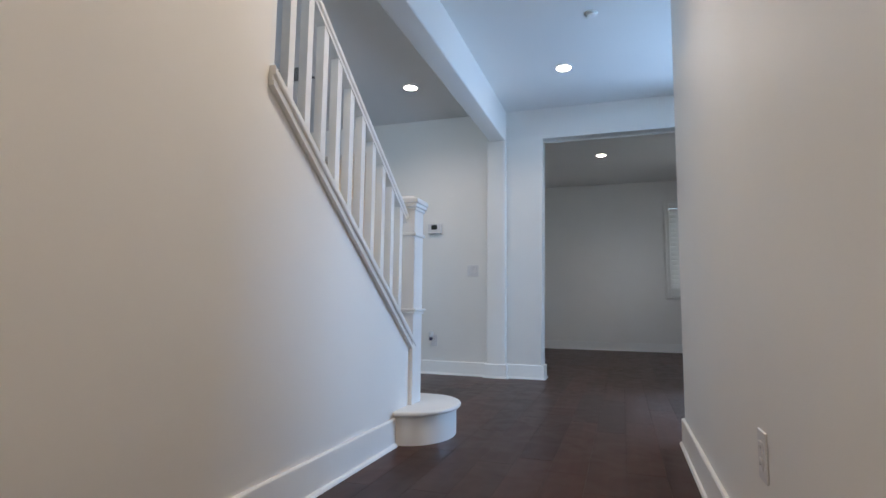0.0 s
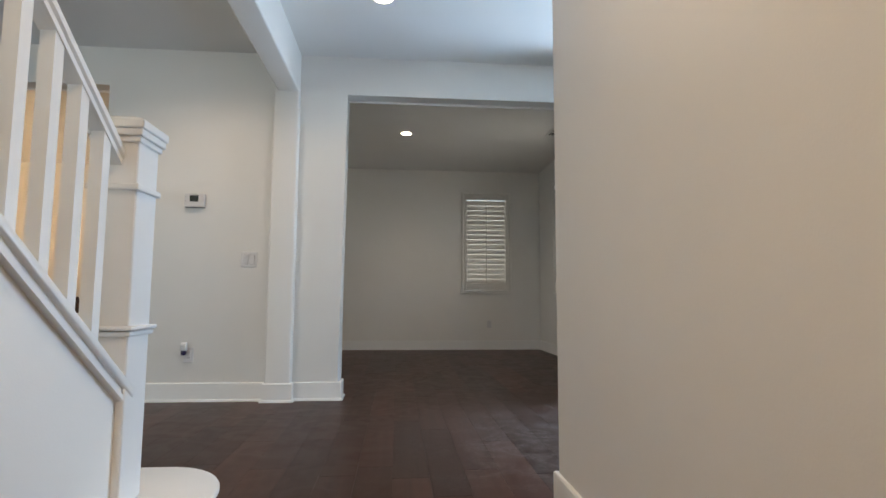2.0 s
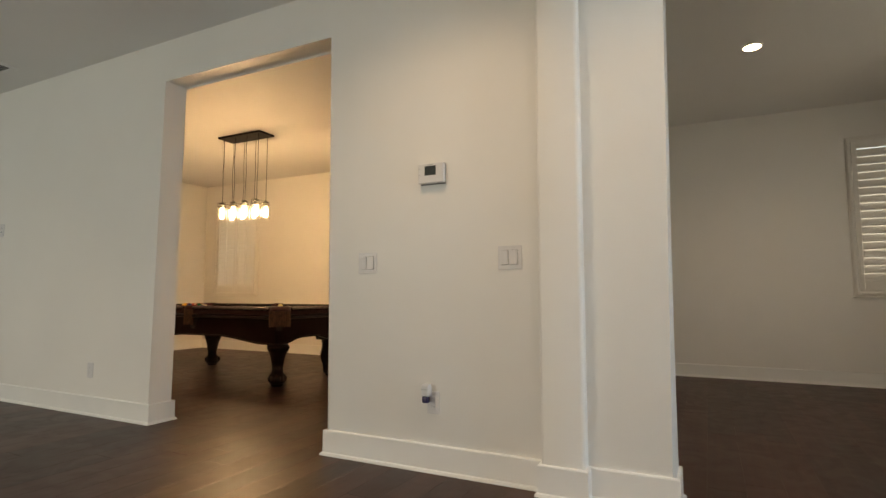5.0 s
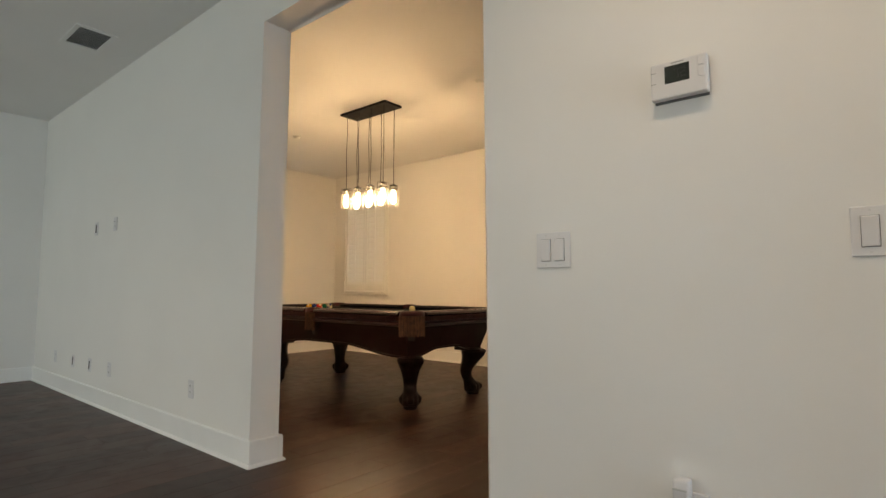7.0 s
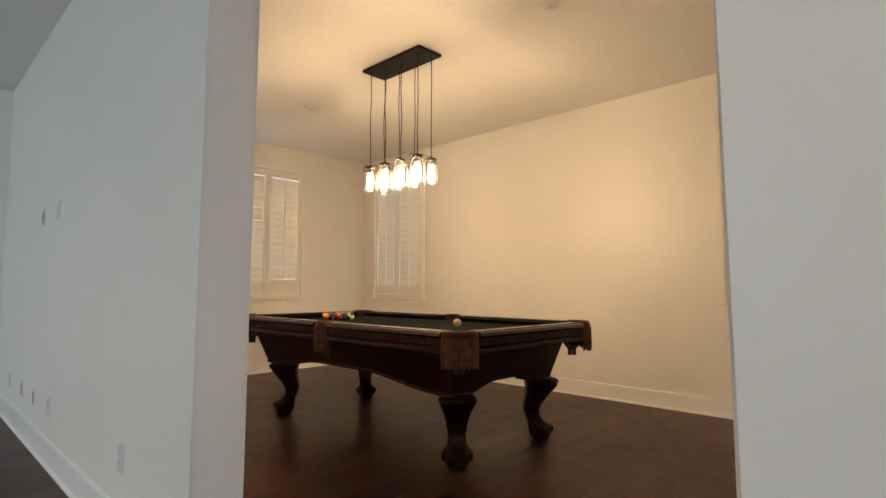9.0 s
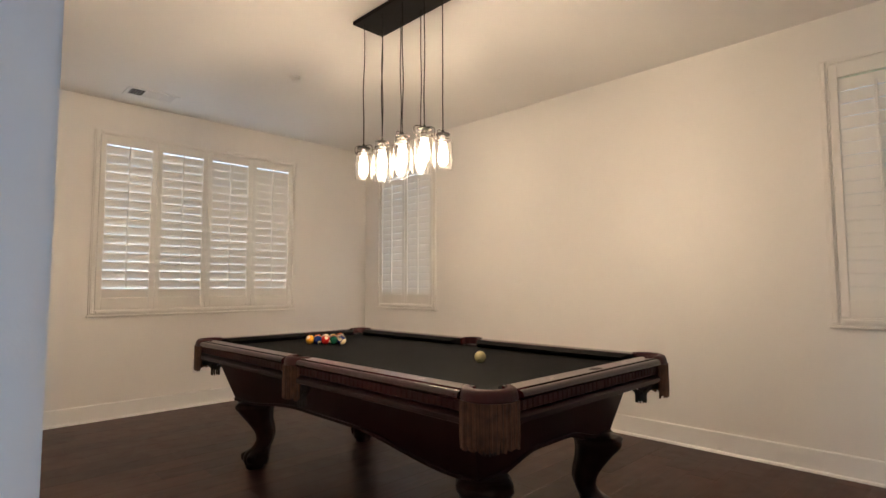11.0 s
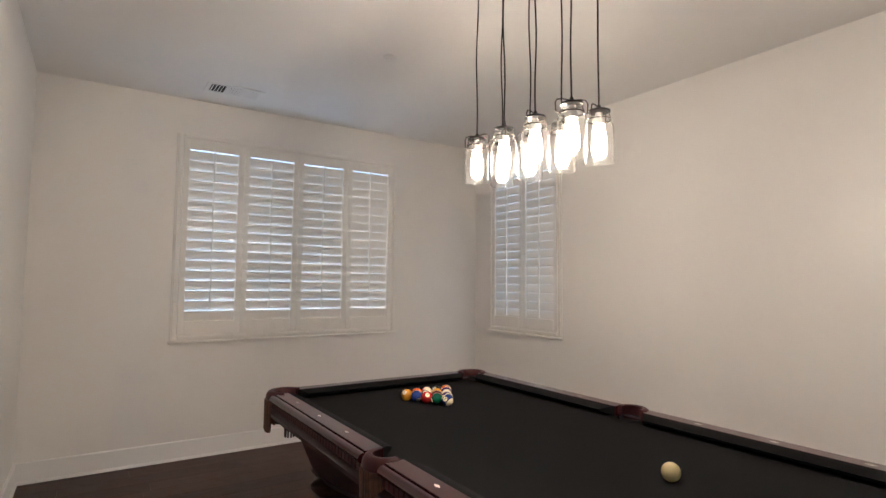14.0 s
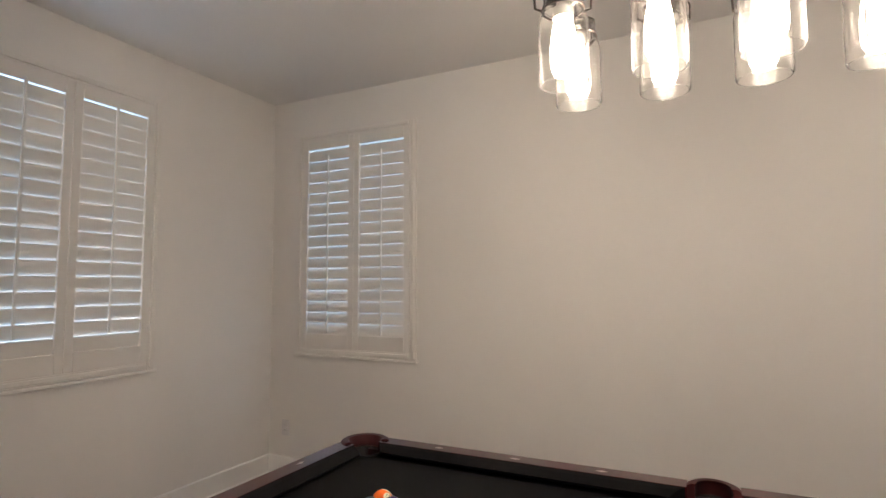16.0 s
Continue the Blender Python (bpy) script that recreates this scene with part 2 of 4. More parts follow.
def prism(bm, pts, axis, a, b):
    """Extrudes a 2D outline along an axis from a to b. axis x: pts are (y, z); y: (x, z); z: (x, y)."""
    def put(p, d):
        return {"x": (d, p[0], p[1]), "y": (p[0], d, p[1]), "z": (p[0], p[1], d)}[axis]
    va = [bm.verts.new(put(p, a)) for p in pts]
    vb = [bm.verts.new(put(p, b)) for p in pts]
    bm.faces.new(va)
    bm.faces.new(vb[::-1])
    n = len(pts)
    for i in range(n):
        bm.faces.new((va[i], vb[i], vb[(i + 1) % n], va[(i + 1) % n]))
    return bm


def lathe(bm, prof, seg=24, at=(0, 0), flute=None, bend=None):
    """Turns (radius, z) rows about the z axis; flute(z, angle) scales the radius, bend(z) shifts the centre."""
    rings = []
    for r, z in prof:
        ox, oy = bend(z) if bend else (0, 0)
        ring = []
        for i in range(seg):
            a = 2 * math.pi * i / seg
            k = r * (flute(z, a) if flute else 1)
            ring.append(bm.verts.new((at[0] + ox + k * math.cos(a), at[1] + oy + k * math.sin(a), z)))
        rings.append(ring)
    for p, q in zip(rings, rings[1:]):
        for i in range(seg):
            bm.faces.new((p[i], p[(i + 1) % seg], q[(i + 1) % seg], q[i]))
    bm.faces.new(rings[0][::-1])
    bm.faces.new(rings[-1])
    return bm


def tube(bm, pts, r, seg=6):
    pts = [Vector(p) for p in pts]
    rings = []
    for i, p in enumerate(pts):
        d = (pts[min(i + 1, len(pts) - 1)] - pts[max(i - 1, 0)]).normalized()
        u = d.orthogonal().normalized() if i == 0 else (u - d * u.dot(d)).normalized()
        w = d.cross(u)
        rings.append([bm.verts.new(p + r * (math.cos(2 * math.pi * k / seg) * u + math.sin(2 * math.pi * k / seg) * w)) for k in range(seg)])
    for p, q in zip(rings, rings[1:]):
        for k in range(seg):
            bm.faces.new((p[k], p[(k + 1) % seg], q[(k + 1) % seg], q[k]))
    bm.faces.new(rings[0][::-1])
    bm.faces.new(rings[-1])
    return bm


def round_edges(bm, test, r, seg=4):
    es = [e for e in bm.edges if test(e.verts[0].co, e.verts[1].co)]
    if es:
        bmesh.ops.bevel(bm, geom=es, offset=r, segments=seg, affect="EDGES", profile=0.5)
    return bm


def wall_grid(axis, u0, u1, d0, d1, z0, z1, holes):
    """A wall along u (x or y) from depth d0 to d1 with rectangular holes (ua, ub, za, zb) right through."""
    bm = bmesh.new()
    us = sorted({u0, u1, *(h[0] for h in holes), *(h[1] for h in holes)})
    zs = sorted({z0, z1, *(h[2] for h in holes), *(h[3] for h in holes)})

    def full(i, j):
        if not (0 <= i < len(us) - 1 and 0 <= j < len(zs) - 1):
            return False
        uc, zc = (us[i] + us[i + 1]) / 2, (zs[j] + zs[j + 1]) / 2
        return not any(h[0] < uc < h[1] and h[2] < zc < h[3] for h in holes)

    def v(u, d, z):
        return bm.verts.new((u, d, z) if axis == "x" else (d, u, z))
    for i in range(len(us) - 1):
        for j in range(len(zs) - 1):
            if not full(i, j):
                continue
            a, b, c, e = us[i], us[i + 1], zs[j], zs[j + 1]
            for d in (d0, d1):
                bm.faces.new((v(a, d, c), v(b, d, c), v(b, d, e), v(a, d, e)))
            for di, dj, p, q in ((-1, 0, (a, c), (a, e)), (1, 0, (b, c), (b, e)), (0, -1, (a, c), (b, c)), (0, 1, (a, e), (b, e))):
                if not full(i + di, j + dj):
                    bm.faces.new((v(p[0], d0, p[1]), v(q[0], d0, q[1]), v(q[0], d1, q[1]), v(p[0], d1, p[1])))
    bmesh.ops.remove_doubles(bm, verts=bm.verts, dist=1e-5)
    return bm


# ---- the rooms ----
H = 3.08
XL, XR, YB, YF, YP = -8.48, 3.06, -3.0, 9.62, 9.43
W0, W1 = 5.06, 5.255          # wall between the entry and the two rooms behind it
SX0, SX1 = -0.485, -0.375    # wall under the stair
SLOPE = 0.74

WIN = (0.99, 2.77)
SW4 = (6.235, 8.36)
SW2A, SW2B = (-8.19, -7.085), (-3.295, -2.19)
SWF, SWFL = (1.64, 2.54), (-1.43, -0.53)
SWR = (6.63, 8.73)


def inset(span, d=0.05):
    return span[0] + d, span[1] - d


HF = 3.16                    # ceiling of the front room


def ceiling_at(x, y):
    return HF if x > -1.76 and y > W1 else H


# outer walls
structure("wall_west", wall_grid("y", YB - 0.2, YF + 0.2, XL - 0.2, XL, 0, H, [(*inset(SW4), WIN[0] + .05, WIN[1] - .05)]), WALL, "white painted outer wall of the billiard room with a wide shuttered window", "wall")
structure("wall_east", wall_grid("y", YB - 0.2, YF + 0.2, XR, XR + 0.18, 0, HF, [(*inset(SWR), WIN[0] + .05, WIN[1] - .05), (4.0, 5.02, -0.001, 2.85)]), WALL, "white painted outer wall with front doorway and shuttered window", "wall")
structure("wall_north_pool", wall_grid("x", XL, -1.9, YP, YP + 0.2, 0, H, [(*inset(SW2A), WIN[0] + .05, WIN[1] - .05), (*inset(SW2B), WIN[0] + .05, WIN[1] - .05)]), WALL, "white painted far wall of the billiard room with two shuttered windows", "wall")
structure("wall_north_front", wall_grid("x", -1.9, XR, YF, YF + 0.2, 0, HF, [(*inset(SWF), WIN[0] + .05, WIN[1] - .05), (*inset(SWFL), WIN[0] + .05, WIN[1] - .05)]), WALL, "white painted far wall of the empty front room", "wall")
structure("wall_south", wall_grid("x", XL, XR, YB - 0.2, YB, 0, H, [(-7.2, -4.0, 0.5, 2.6)]), WALL, "white painted back wall with a large window", "wall")
structure("wall_between", wall_grid("y", W1, YP, -1.9, -1.76, 0, H, []), WALL, "white painted wall between billiard room and front room", "wall")
structure("wall_living_end", wall_grid("y", YB, W0, XL - 0.001, XL + 0.004, 0, H, []), WALL, "white painted end wall of the living room", "wall")

# the long wall with the two wide cased openings, corners rounded
bm = bmesh.new()
OP, OF = (-3.72, -1.998, 2.755), (0.038, 2.5, 2.742)
prism(bm, [(XL, 0), (OP[0], 0), (OP[0], OP[2]), (OP[1], OP[2]), (OP[1], 0), (OF[0], 0), (OF[0], OF[2]), (OF[1], OF[2]), (OF[1], 0), (XR, 0), (XR, H), (XL, H)], "y", W0, W1)
round_edges(bm, lambda a, b: abs(a.y - b.y) < 1e-6 and all(min(abs(p.x - q) for q in (*OP[:2], *OF[:2])) < 1e-6 and p.z < 2.8 for p in (a, b)), 0.018)
structure("wall_long", bm, WALL, "white painted wall with two wide openings and rounded corners", "wall", "edges")

# hall: right wall with rounded end, returning to the front door wall
bm = prism(bmesh.new(), [(1.215, YB), (1.33, YB), (1.33, 2.445), (XR, 2.445), (XR, 2.56), (1.215, 2.56)], "z", 0, H)
round_edges(bm, lambda a, b: abs(a.z - b.z) > 1 and abs(a.x - 1.215) < 1e-6 and abs(a.y - 2.56) < 1e-6, 0.018)
structure("wall_hall", bm, WALL, "white painted hall wall with a rounded outer corner", "wall", "edges")

# wall below and beside the stair
CAPZ, CAPY = 0.60, 2.15


def cap_z(y):
    return CAPZ + SLOPE * (CAPY - y)


YC = 0.679
bm = prism(bmesh.new(), [(YB, 0), (CAPY, 0), (CAPY, cap_z(CAPY) - 0.05), (YC, cap_z(YC) - 0.05), (YC, H), (YB, H)], "x", SX0, SX1)
structure("wall_stair", bm, WALL, "white painted wall that follows the slope of the stair", "wall")

bm = boxed(XL - 0.2, YB - 0.2, H, XR + 0.18, W1, H + 0.2)
box(bm, XL - 0.2, W1, H, -1.76, YF + 0.2, H + 0.2)
box(bm, -1.76, W1, HF, XR + 0.18, YF + 0.2, H + 0.2)
structure("ceiling", bm, CEIL, "flat white painted ceiling", "ceiling")
structure("ceiling_beam", round_edges(boxed(-0.555, YC + 0.001, 2.715, -0.368, W0 - 0.001, H + 0.01), lambda a, b: abs(a.y - b.y) > 1 and a.z < 2.8, 0.015), WALL, "white painted dropped beam under the ceiling", "beam", "edges")
bm = boxed(-0.585, 4.985, 0, -0.365, W0 + 0.01, 2.715)
round_edges(bm, lambda a, b: abs(a.z - b.z) > 1 and a.y < 5.0, 0.018)
structure("wall_pilaster", bm, WALL, "white painted pilaster that carries the beam", "pilaster", "edges")

# baseboards with a shoe moulding
BB_H, BB_T = 0.155, 0.016


def baseboard(p, q, n, ends=(0, 0)):
    """A board along the wall from p to q; n is the side it stands on (unit x, y)."""
    d = Vector((q[0] - p[0], q[1] - p[1]))
    length = d.length
    d.normalize()
    bm = bmesh.new()
    prof = [(0, 0), (BB_T + 0.014, 0), (BB_T + 0.014, 0.006), (BB_T + 0.009, 0.016), (BB_T, 0.02), (BB_T, BB_H - 0.006), (BB_T - 0.005, BB_H), (0, BB_H)]
    va, vb = [], []
    for o, z in prof:
        a = Vector((p[0] + n[0] * o, p[1] + n[1] * o)) - d * ends[0] * o
        b = Vector((q[0] + n[0] * o, q[1] + n[1] * o)) + d * ends[1] * o
        va.append(bm.verts.new((a.x, a.y, z)))
        vb.append(bm.verts.new((b.x, b.y, z)))
    bm.faces.new(va)
    bm.faces.new(vb[::-1])
    for i in range(len(prof)):
        j = (i + 1) % len(prof)
        bm.faces.new((va[i], vb[i], vb[j], va[j]))
    return tagged(link("baseboard", bm, TRIM), "white painted tall flat baseboard with shoe moulding", "baseboard", "", "structure")


for p, q, n, e in [
    ((XL + 0.004, W0), (OP[0], W0), (0, -1), (0, 1)), ((OP[0], W0), (OP[0], W1), (1, 0), (1, 1)), ((XL, W1), (OP[0], W1), (0, 1), (0, 1)),
    ((OP[1], W0), (-0.585, W0), (0, -1), (1, -1)), ((OP[1], W0), (OP[1], W1), (-1, 0), (1, 1)), ((OP[1], W1), (-1.9, W1), (0, 1), (1, -1)),
    ((-0.585, 4.985), (-0.365, 4.985), (0, -1), (1, 1)), ((-0.585, 4.985), (-0.585, W0), (-1, 0), (1, -1)), ((-0.365, 4.985), (-0.365, W0), (1, 0), (1, -1)),
    ((-0.365, W0), (OF[0], W0), (0, -1), (-1, 1)), ((OF[0], W0), (OF[0], W1), (1, 0), (1, 1)), ((-1.76, W1), (OF[0], W1), (0, 1), (0, 1)),
    ((OF[1], W0), (XR, W0), (0, -1), (1, 0)), ((OF[1], W0), (OF[1], W1), (-1, 0), (1, 1)), ((OF[1], W1), (XR, W1), (0, 1), (1, 0)),
    ((XL, W1), (XL, YP), (1, 0), (0, -1)), ((XL, YP), (-1.9, YP), (0, -1), (-1, 0)), ((-1.9, W1), (-1.9, YP), (-1, 0), (0, 0)),
    ((-1.76, YF), (XR, YF), (0, -1), (0, -1)), ((XR, W1), (XR, YF), (-1, 0), (0, -1)), ((-1.76, W1), (-1.76, YF), (1, 0), (0, 0)),
    ((XR, 2.56), (XR, 3.9), (-1, 0), (0, 0)), ((1.215, 2.56), (XR, 2.56), (0, 1), (1, 0)), ((1.215, YB), (1.215, 2.56), (-1, 0), (0, 1)),
    ((SX1, YB), (SX1, 1.93), (1, 0), (0, 0)), ((XL + 0.004, YB), (XL + 0.004, W0), (1, 0), (0, -1)),
]:
    baseboard(p, q, n, e)

structure("floor", boxed(XL - 0.2, YB - 0.2, -0.2, XR + 0.18, YF + 0.2, -0.012), SUBFLOOR, "dark plank floor running through the house", "floor")


# ---- shuttered windows ----
def shutter_window(name, m, w, panels, tilts, label):
    """Plantation shutters in a proud frame; local x along the wall, -y into the room, origin at the frame's lower left."""
    h = WIN[1] - WIN[0]
    win = thing(name, m, label, "window", "", "structure")
    fr = 0.05
    bm = bmesh.new()
    for a in ((0, 0, fr, h), (w - fr, 0, w, h), (fr, h - fr, w - fr, h), (fr, 0, w - fr, fr)):
        box(bm, a[0], -0.018, a[1], a[2], -0.0005, a[3], 0.003, 1)
        i = 0.012
        box(bm, max(a[0], 0) + i, -0.03, a[1] + i, a[2] - i if a[2] != w else w - i, -0.017, a[3] - i, 0.003, 1)
    box(bm, -0.012, -0.036, -0.022, w + 0.012, -0.0005, -0.002, 0.004, 1)
    part("window_frame", bm, SHUTTER, win)
    bm = bmesh.new()
    for a in ((fr, 0, fr + 0.05, h), (w - fr - 0.05, 0, w - fr, h), (fr + .05, h - fr - 0.05, w - fr - .05, h - fr), (fr + .05, fr, w - fr - .05, fr + 0.05), (w / 2 - 0.025, fr + .05, w / 2 + 0.025, h - fr - .05)):
        box(bm, a[0], 0.10, max(a[1], fr), a[2], 0.15, min(a[3], h - fr))
    part("window_sash", bm, PLASTIC, win)
    pane = part("pane", boxed(fr, 0.123, fr, w - fr, 0.127, h - fr), PANE, win, "clear window glass")
    pane.visible_shadow = False
    pw = (w - 2 * fr - 0.004) / panels
    stile, rt, rb = 0.05, 0.085, 0.11
    n = 17
    z0, z1 = fr + rb, h - fr - rt
    pitch = (z1 - z0 - 0.010) / n
    blade_w, th = pitch * 1.03, 0.0065
    lw = pw - 2 * stile - 0.0024
    prof = []
    for k in range(12):
        a = 2 * math.pi * k / 12
        prof.append((blade_w / 2 * math.copysign(abs(math.cos(a)) ** 0.6, math.cos(a)), th / 2 * math.copysign(abs(math.sin(a)) ** 0.6, math.sin(a))))
    blade = bmesh.new()
    prism(blade, prof, "x", -lw / 2, lw / 2)
    bme = bpy.data.meshes.new("louver")
    bmesh.ops.recalc_face_normals(blade, faces=blade.faces)
    blade.to_mesh(bme)
    blade.free()
    bme.materials.append(SHUTTER)
    for k in range(panels):
        x0 = fr + 0.002 + k * pw
        bm = bmesh.new()
        y0, y1 = -0.024, 0.006
        box(bm, x0 + 0.0006, y0, fr + .0008, x0 + stile, y1, h - fr - .0008, 0.003, 1)
        box(bm, x0 + pw - stile, y0, fr + .0008, x0 + pw - 0.0006, y1, h - fr - .0008, 0.003, 1)
        box(bm, x0 + stile, y0, z1, x0 + pw - stile, y1, h - fr - .0008, 0.002, 1)
        box(bm, x0 + stile, y0, fr + .0008, x0 + pw - stile, y1, z0, 0.002, 1)
        pan = part("shutter_panel", bm, SHUTTER, win)
        for j in range(n):
            lo = new("louver", bme)
            lo.parent = pan
            tilt = tilts[k] + (random.uniform(-0.9, 0.9) + 2.0 * (j / n - 0.5)) * (1 if tilts[k] > 0 else -1)
            lo.matrix_basis = pose(x0 + pw / 2, -0.009, z0 + pitch * (j + 0.5), -tilt, 0, 0)
        c, s = math.cos(radians(tilts[k])), math.sin(radians(tilts[k]))
        ry = -0.009 - blade_w / 2 * c - 0.008
        rz = blade_w / 2 * s
        part("tilt_rod", boxed(x0 + pw / 2 - 0.0075, ry - 0.009, z0 + pitch * 0.6 + rz, x0 + pw / 2 + 0.0075, ry + 0.004, z1 - pitch * 0.6 + rz + 0.03, 0.002, 1), SHUTTER, pan)
        side = x0 + (0.004 if k % 2 == 0 else pw - 0.004)
        for hz in (0.25, h / 2, h - 0.25):
            part("hinge", boxed(side - 0.006, -0.036, hz - 0.03, side + 0.006, -0.0245, hz + 0.03, 0.002, 1), SHUTTER, pan)
    return win


WL = "white plantation shutters with nearly closed louvers"
shutter_window("window_1", pose(XL, SW4[0], WIN[0], 0, 0, 90), SW4[1] - SW4[0], 4, (77.5, 79, 80.5, 82), "four-panel " + WL)
shutter_window("window_2", pose(SW2A[0], YP, WIN[0]), SW2A[1] - SW2A[0], 2, (-80.5, -82), "two-panel " + WL)
shutter_window("window_3", pose(SW2B[0], YP, WIN[0]), SW2B[1] - SW2B[0], 2, (-81, -82), "two-panel " + WL)
shutter_window("window_4", pose(SWF[0], YF, WIN[0]), SWF[1] - SWF[0], 1, (-79.5,), "single-panel " + WL)
shutter_window("window_5", pose(SWFL[0], YF, WIN[0]), SWFL[1] - SWFL[0], 1, (-79,), "single-panel " + WL)
shutter_window("window_6", pose(XR, SWR[1], WIN[0], 0, 0, -90), SWR[1] - SWR[0], 2, (-79, 6), "white plantation shutters, one panel opened to daylight")

bm = bmesh.new()
for a in ((-7.2, 0.5, -7.14, 2.6), (-4.06, 0.5, -4.0, 2.6), (-7.14, 2.54, -4.06, 2.6), (-7.14, 0.5, -4.06, 0.56), (-5.63, 0.56, -5.57, 2.54)):
    box(bm, a[0], YB - 0.14, a[1], a[2], YB - 0.08, a[3])
structure("window_7", bm, PLASTIC, "white framed large living room window", "window")

# ---- front door, open ----
door = thing("door_1", pose(XR - 0.02, 5.0, 0, 0, 0, 180 + 16), "sage green plank-panelled front door standing open", "door", "", "structure")
DW, DB, DT, DTH = 0.98, 0.03, 2.83, 0.045
# local x runs from hinge to latch; +y is the street side
bm = bmesh.new()
up, lo_ = (0.16, 1.20, DW - 0.16, 2.50), (0.16, 0.30, DW - 0.16, 0.98)


def arch(p, rise, d, inner=0.0):
    x0, z0, x1, z1 = p[0] + inner, p[1] + inner, p[2] - inner, p[3] - inner
    pts = [(x0, z0), (x1, z0), (x1, z1)]
    for k in range(1, 12):
        u = k / 12
        pts.append((x1 + (x0 - x1) * u, z1 + rise * math.sin(math.pi * u)))
    pts.append((x0, z1))
    return pts


box(bm, 0, 0, DB, DW, DTH - 0.008, DT, 0.002, 1)
part("slab", bm, DOORPAINT, door)
bm = bmesh.new()
box(bm, 0.0, DTH - 0.0085, DB, 0.15, DTH, DT, 0.0015, 1)
box(bm, DW - 0.15, DTH - 0.0085, DB, DW, DTH, DT, 0.0015, 1)
box(bm, 0.15, DTH - 0.0085, DB, DW - 0.15, DTH, 0.29, 0.0015, 1)
box(bm, 0.15, DTH - 0.0085, 0.99, DW - 0.15, DTH, 1.19, 0.0015, 1)
pts = [(DW - 0.15, DT), (0.15, DT), (0.15, 2.51)] + [(0.15 + (DW - 0.3) * k / 14, 2.51 + 0.09 * math.sin(math.pi * k / 14)) for k in range(1, 14)] + [(DW - 0.15, 2.51)]
prism(bm, pts, "y", DTH - 0.0085, DTH)
part("stile_frame", bm, DOORPAINT, door)
for p, rise in ((up, 0.09), (lo_, 0.0)):
    bm = bmesh.new()
    ring = arch(p, rise, 0)
    pts3 = [(x, DTH + 0.001, z) for x, z in ring]
    tube(bm, pts3 + [pts3[0]], 0.008, 6)
    part("panel_moulding", bm, DOORPAINT, door)
    n = 6
    wdt = (p[2] - p[0] - 0.03) / n
    for k in range(n):
        a = p[0] + 0.015 + k * wdt
        mid = (a + wdt / 2 - p[0]) / (p[2] - p[0])
        top = p[3] - 0.02 + rise * math.sin(math.pi * mid) * 0.92
        part("plank", boxed(a + 0.0015, DTH - 0.0085, p[1] + 0.02, a + wdt - 0.0015, DTH - 0.001, top, 0.004, 1), DOORPAINT, door)
lx = DW - 0.065
bm = lathe(bmesh.new(), [(0.034, 0), (0.034, 0.012), (0.028, 0.022), (0.016, 0.03)], 20)
bmesh.ops.rotate(bm, verts=bm.verts, matrix=Matrix.Rotation(radians(-90), 3, "X"))
bmesh.ops.translate(bm, verts=bm.verts, vec=(lx, DTH, 1.235))
dead = part("deadbolt", bm, NICKEL, door, "satin nickel deadbolt", True)
part("key_slot", boxed(lx - 0.004, DTH + 0.028, 1.225, lx + 0.004, DTH + 0.033, 1.245), DARKGAP, dead)
hs = part("handle_set", boxed(lx - 0.028, DTH, 1.01, lx + 0.028, DTH + 0.014, 1.13, 0.010, 3), NICKEL, door, "satin nickel handle set", True)
part("thumb_latch", boxed(lx - 0.012, DTH + 0.014, 1.045, lx + 0.012, DTH + 0.06, 1.055, 0.003, 1), NICKEL, hs)
gp = [(lx, DTH + 0.012, 1.03)] + [(lx, DTH + 0.012 + 0.05 * math.sin(math.pi * k / 12) ** 0.6, 1.03 - 0.30 * k / 12) for k in range(1, 12)] + [(lx, DTH + 0.012, 0.73)]
part("grip", tube(bmesh.new(), gp, 0.010, 10), NICKEL, hs, "", True)
part("latch_plate", boxed(DW - 0.0005, 0.01, 1.03, DW + 0.002, 0.036, 1.09), NICKEL, door)
part("latch_plate", boxed(DW - 0.0005, 0.01, 1.205, DW + 0.002, 0.036, 1.265), NICKEL, door)
part("edge_strip", boxed(DW + 0.0001, 0.0005, DB, DW + 0.0014, DTH - 0.010, DT), TRIM, door, "cream painted door edge")
part("door_sweep", boxed(0.01, 0.005, 0.004, DW - 0.01, 0.04, DB), DARKGAP, door)

lb = thing("lock_box", door.matrix_basis @ pose(lx, DTH + 0.055, 0.56), "blue-grey plastic key lock box hanging on the door grip", "lock box")
part("body", boxed(-0.045, -0.022, 0, 0.045, 0.022, 0.19, 0.008, 2), LOCKBOX, lb, "", True)
part("shackle", tube(bmesh.new(), [(-0.025, 0, 0.185), (-0.025, 0, 0.235), (-0.018, 0, 0.255), (0, 0, 0.263), (0.018, 0, 0.255), (0.025, 0, 0.235), (0.025, 0, 0.185)], 0.007, 8), NICKEL, lb, "metal shackle", True)
part("key_cover", boxed(-0.034, 0.022, 0.02, 0.034, 0.025, 0.10, 0.002, 1), LOCKBOX, lb)

bm = bmesh.new()
box(bm, XR - 0.012, 3.91, 0, XR + 0.19, 3.998, 2.85, 0.003, 1)
box(bm, XR - 0.012, 5.022, 0, XR + 0.19, 5.05, 2.85, 0.003, 1)
box(bm, XR - 0.012, 3.91, 2.852, XR + 0.19, 5.05, 2.93, 0.003, 1)
structure("door_frame", bm, TRIM, "white painted front door frame", "door frame")

# ---- stair ----
stair = thing("staircase", pose(0, 0, 0), "white painted staircase with square balusters and a rounded first step", "staircase")
STEP, RUN = 0.187, 0.253


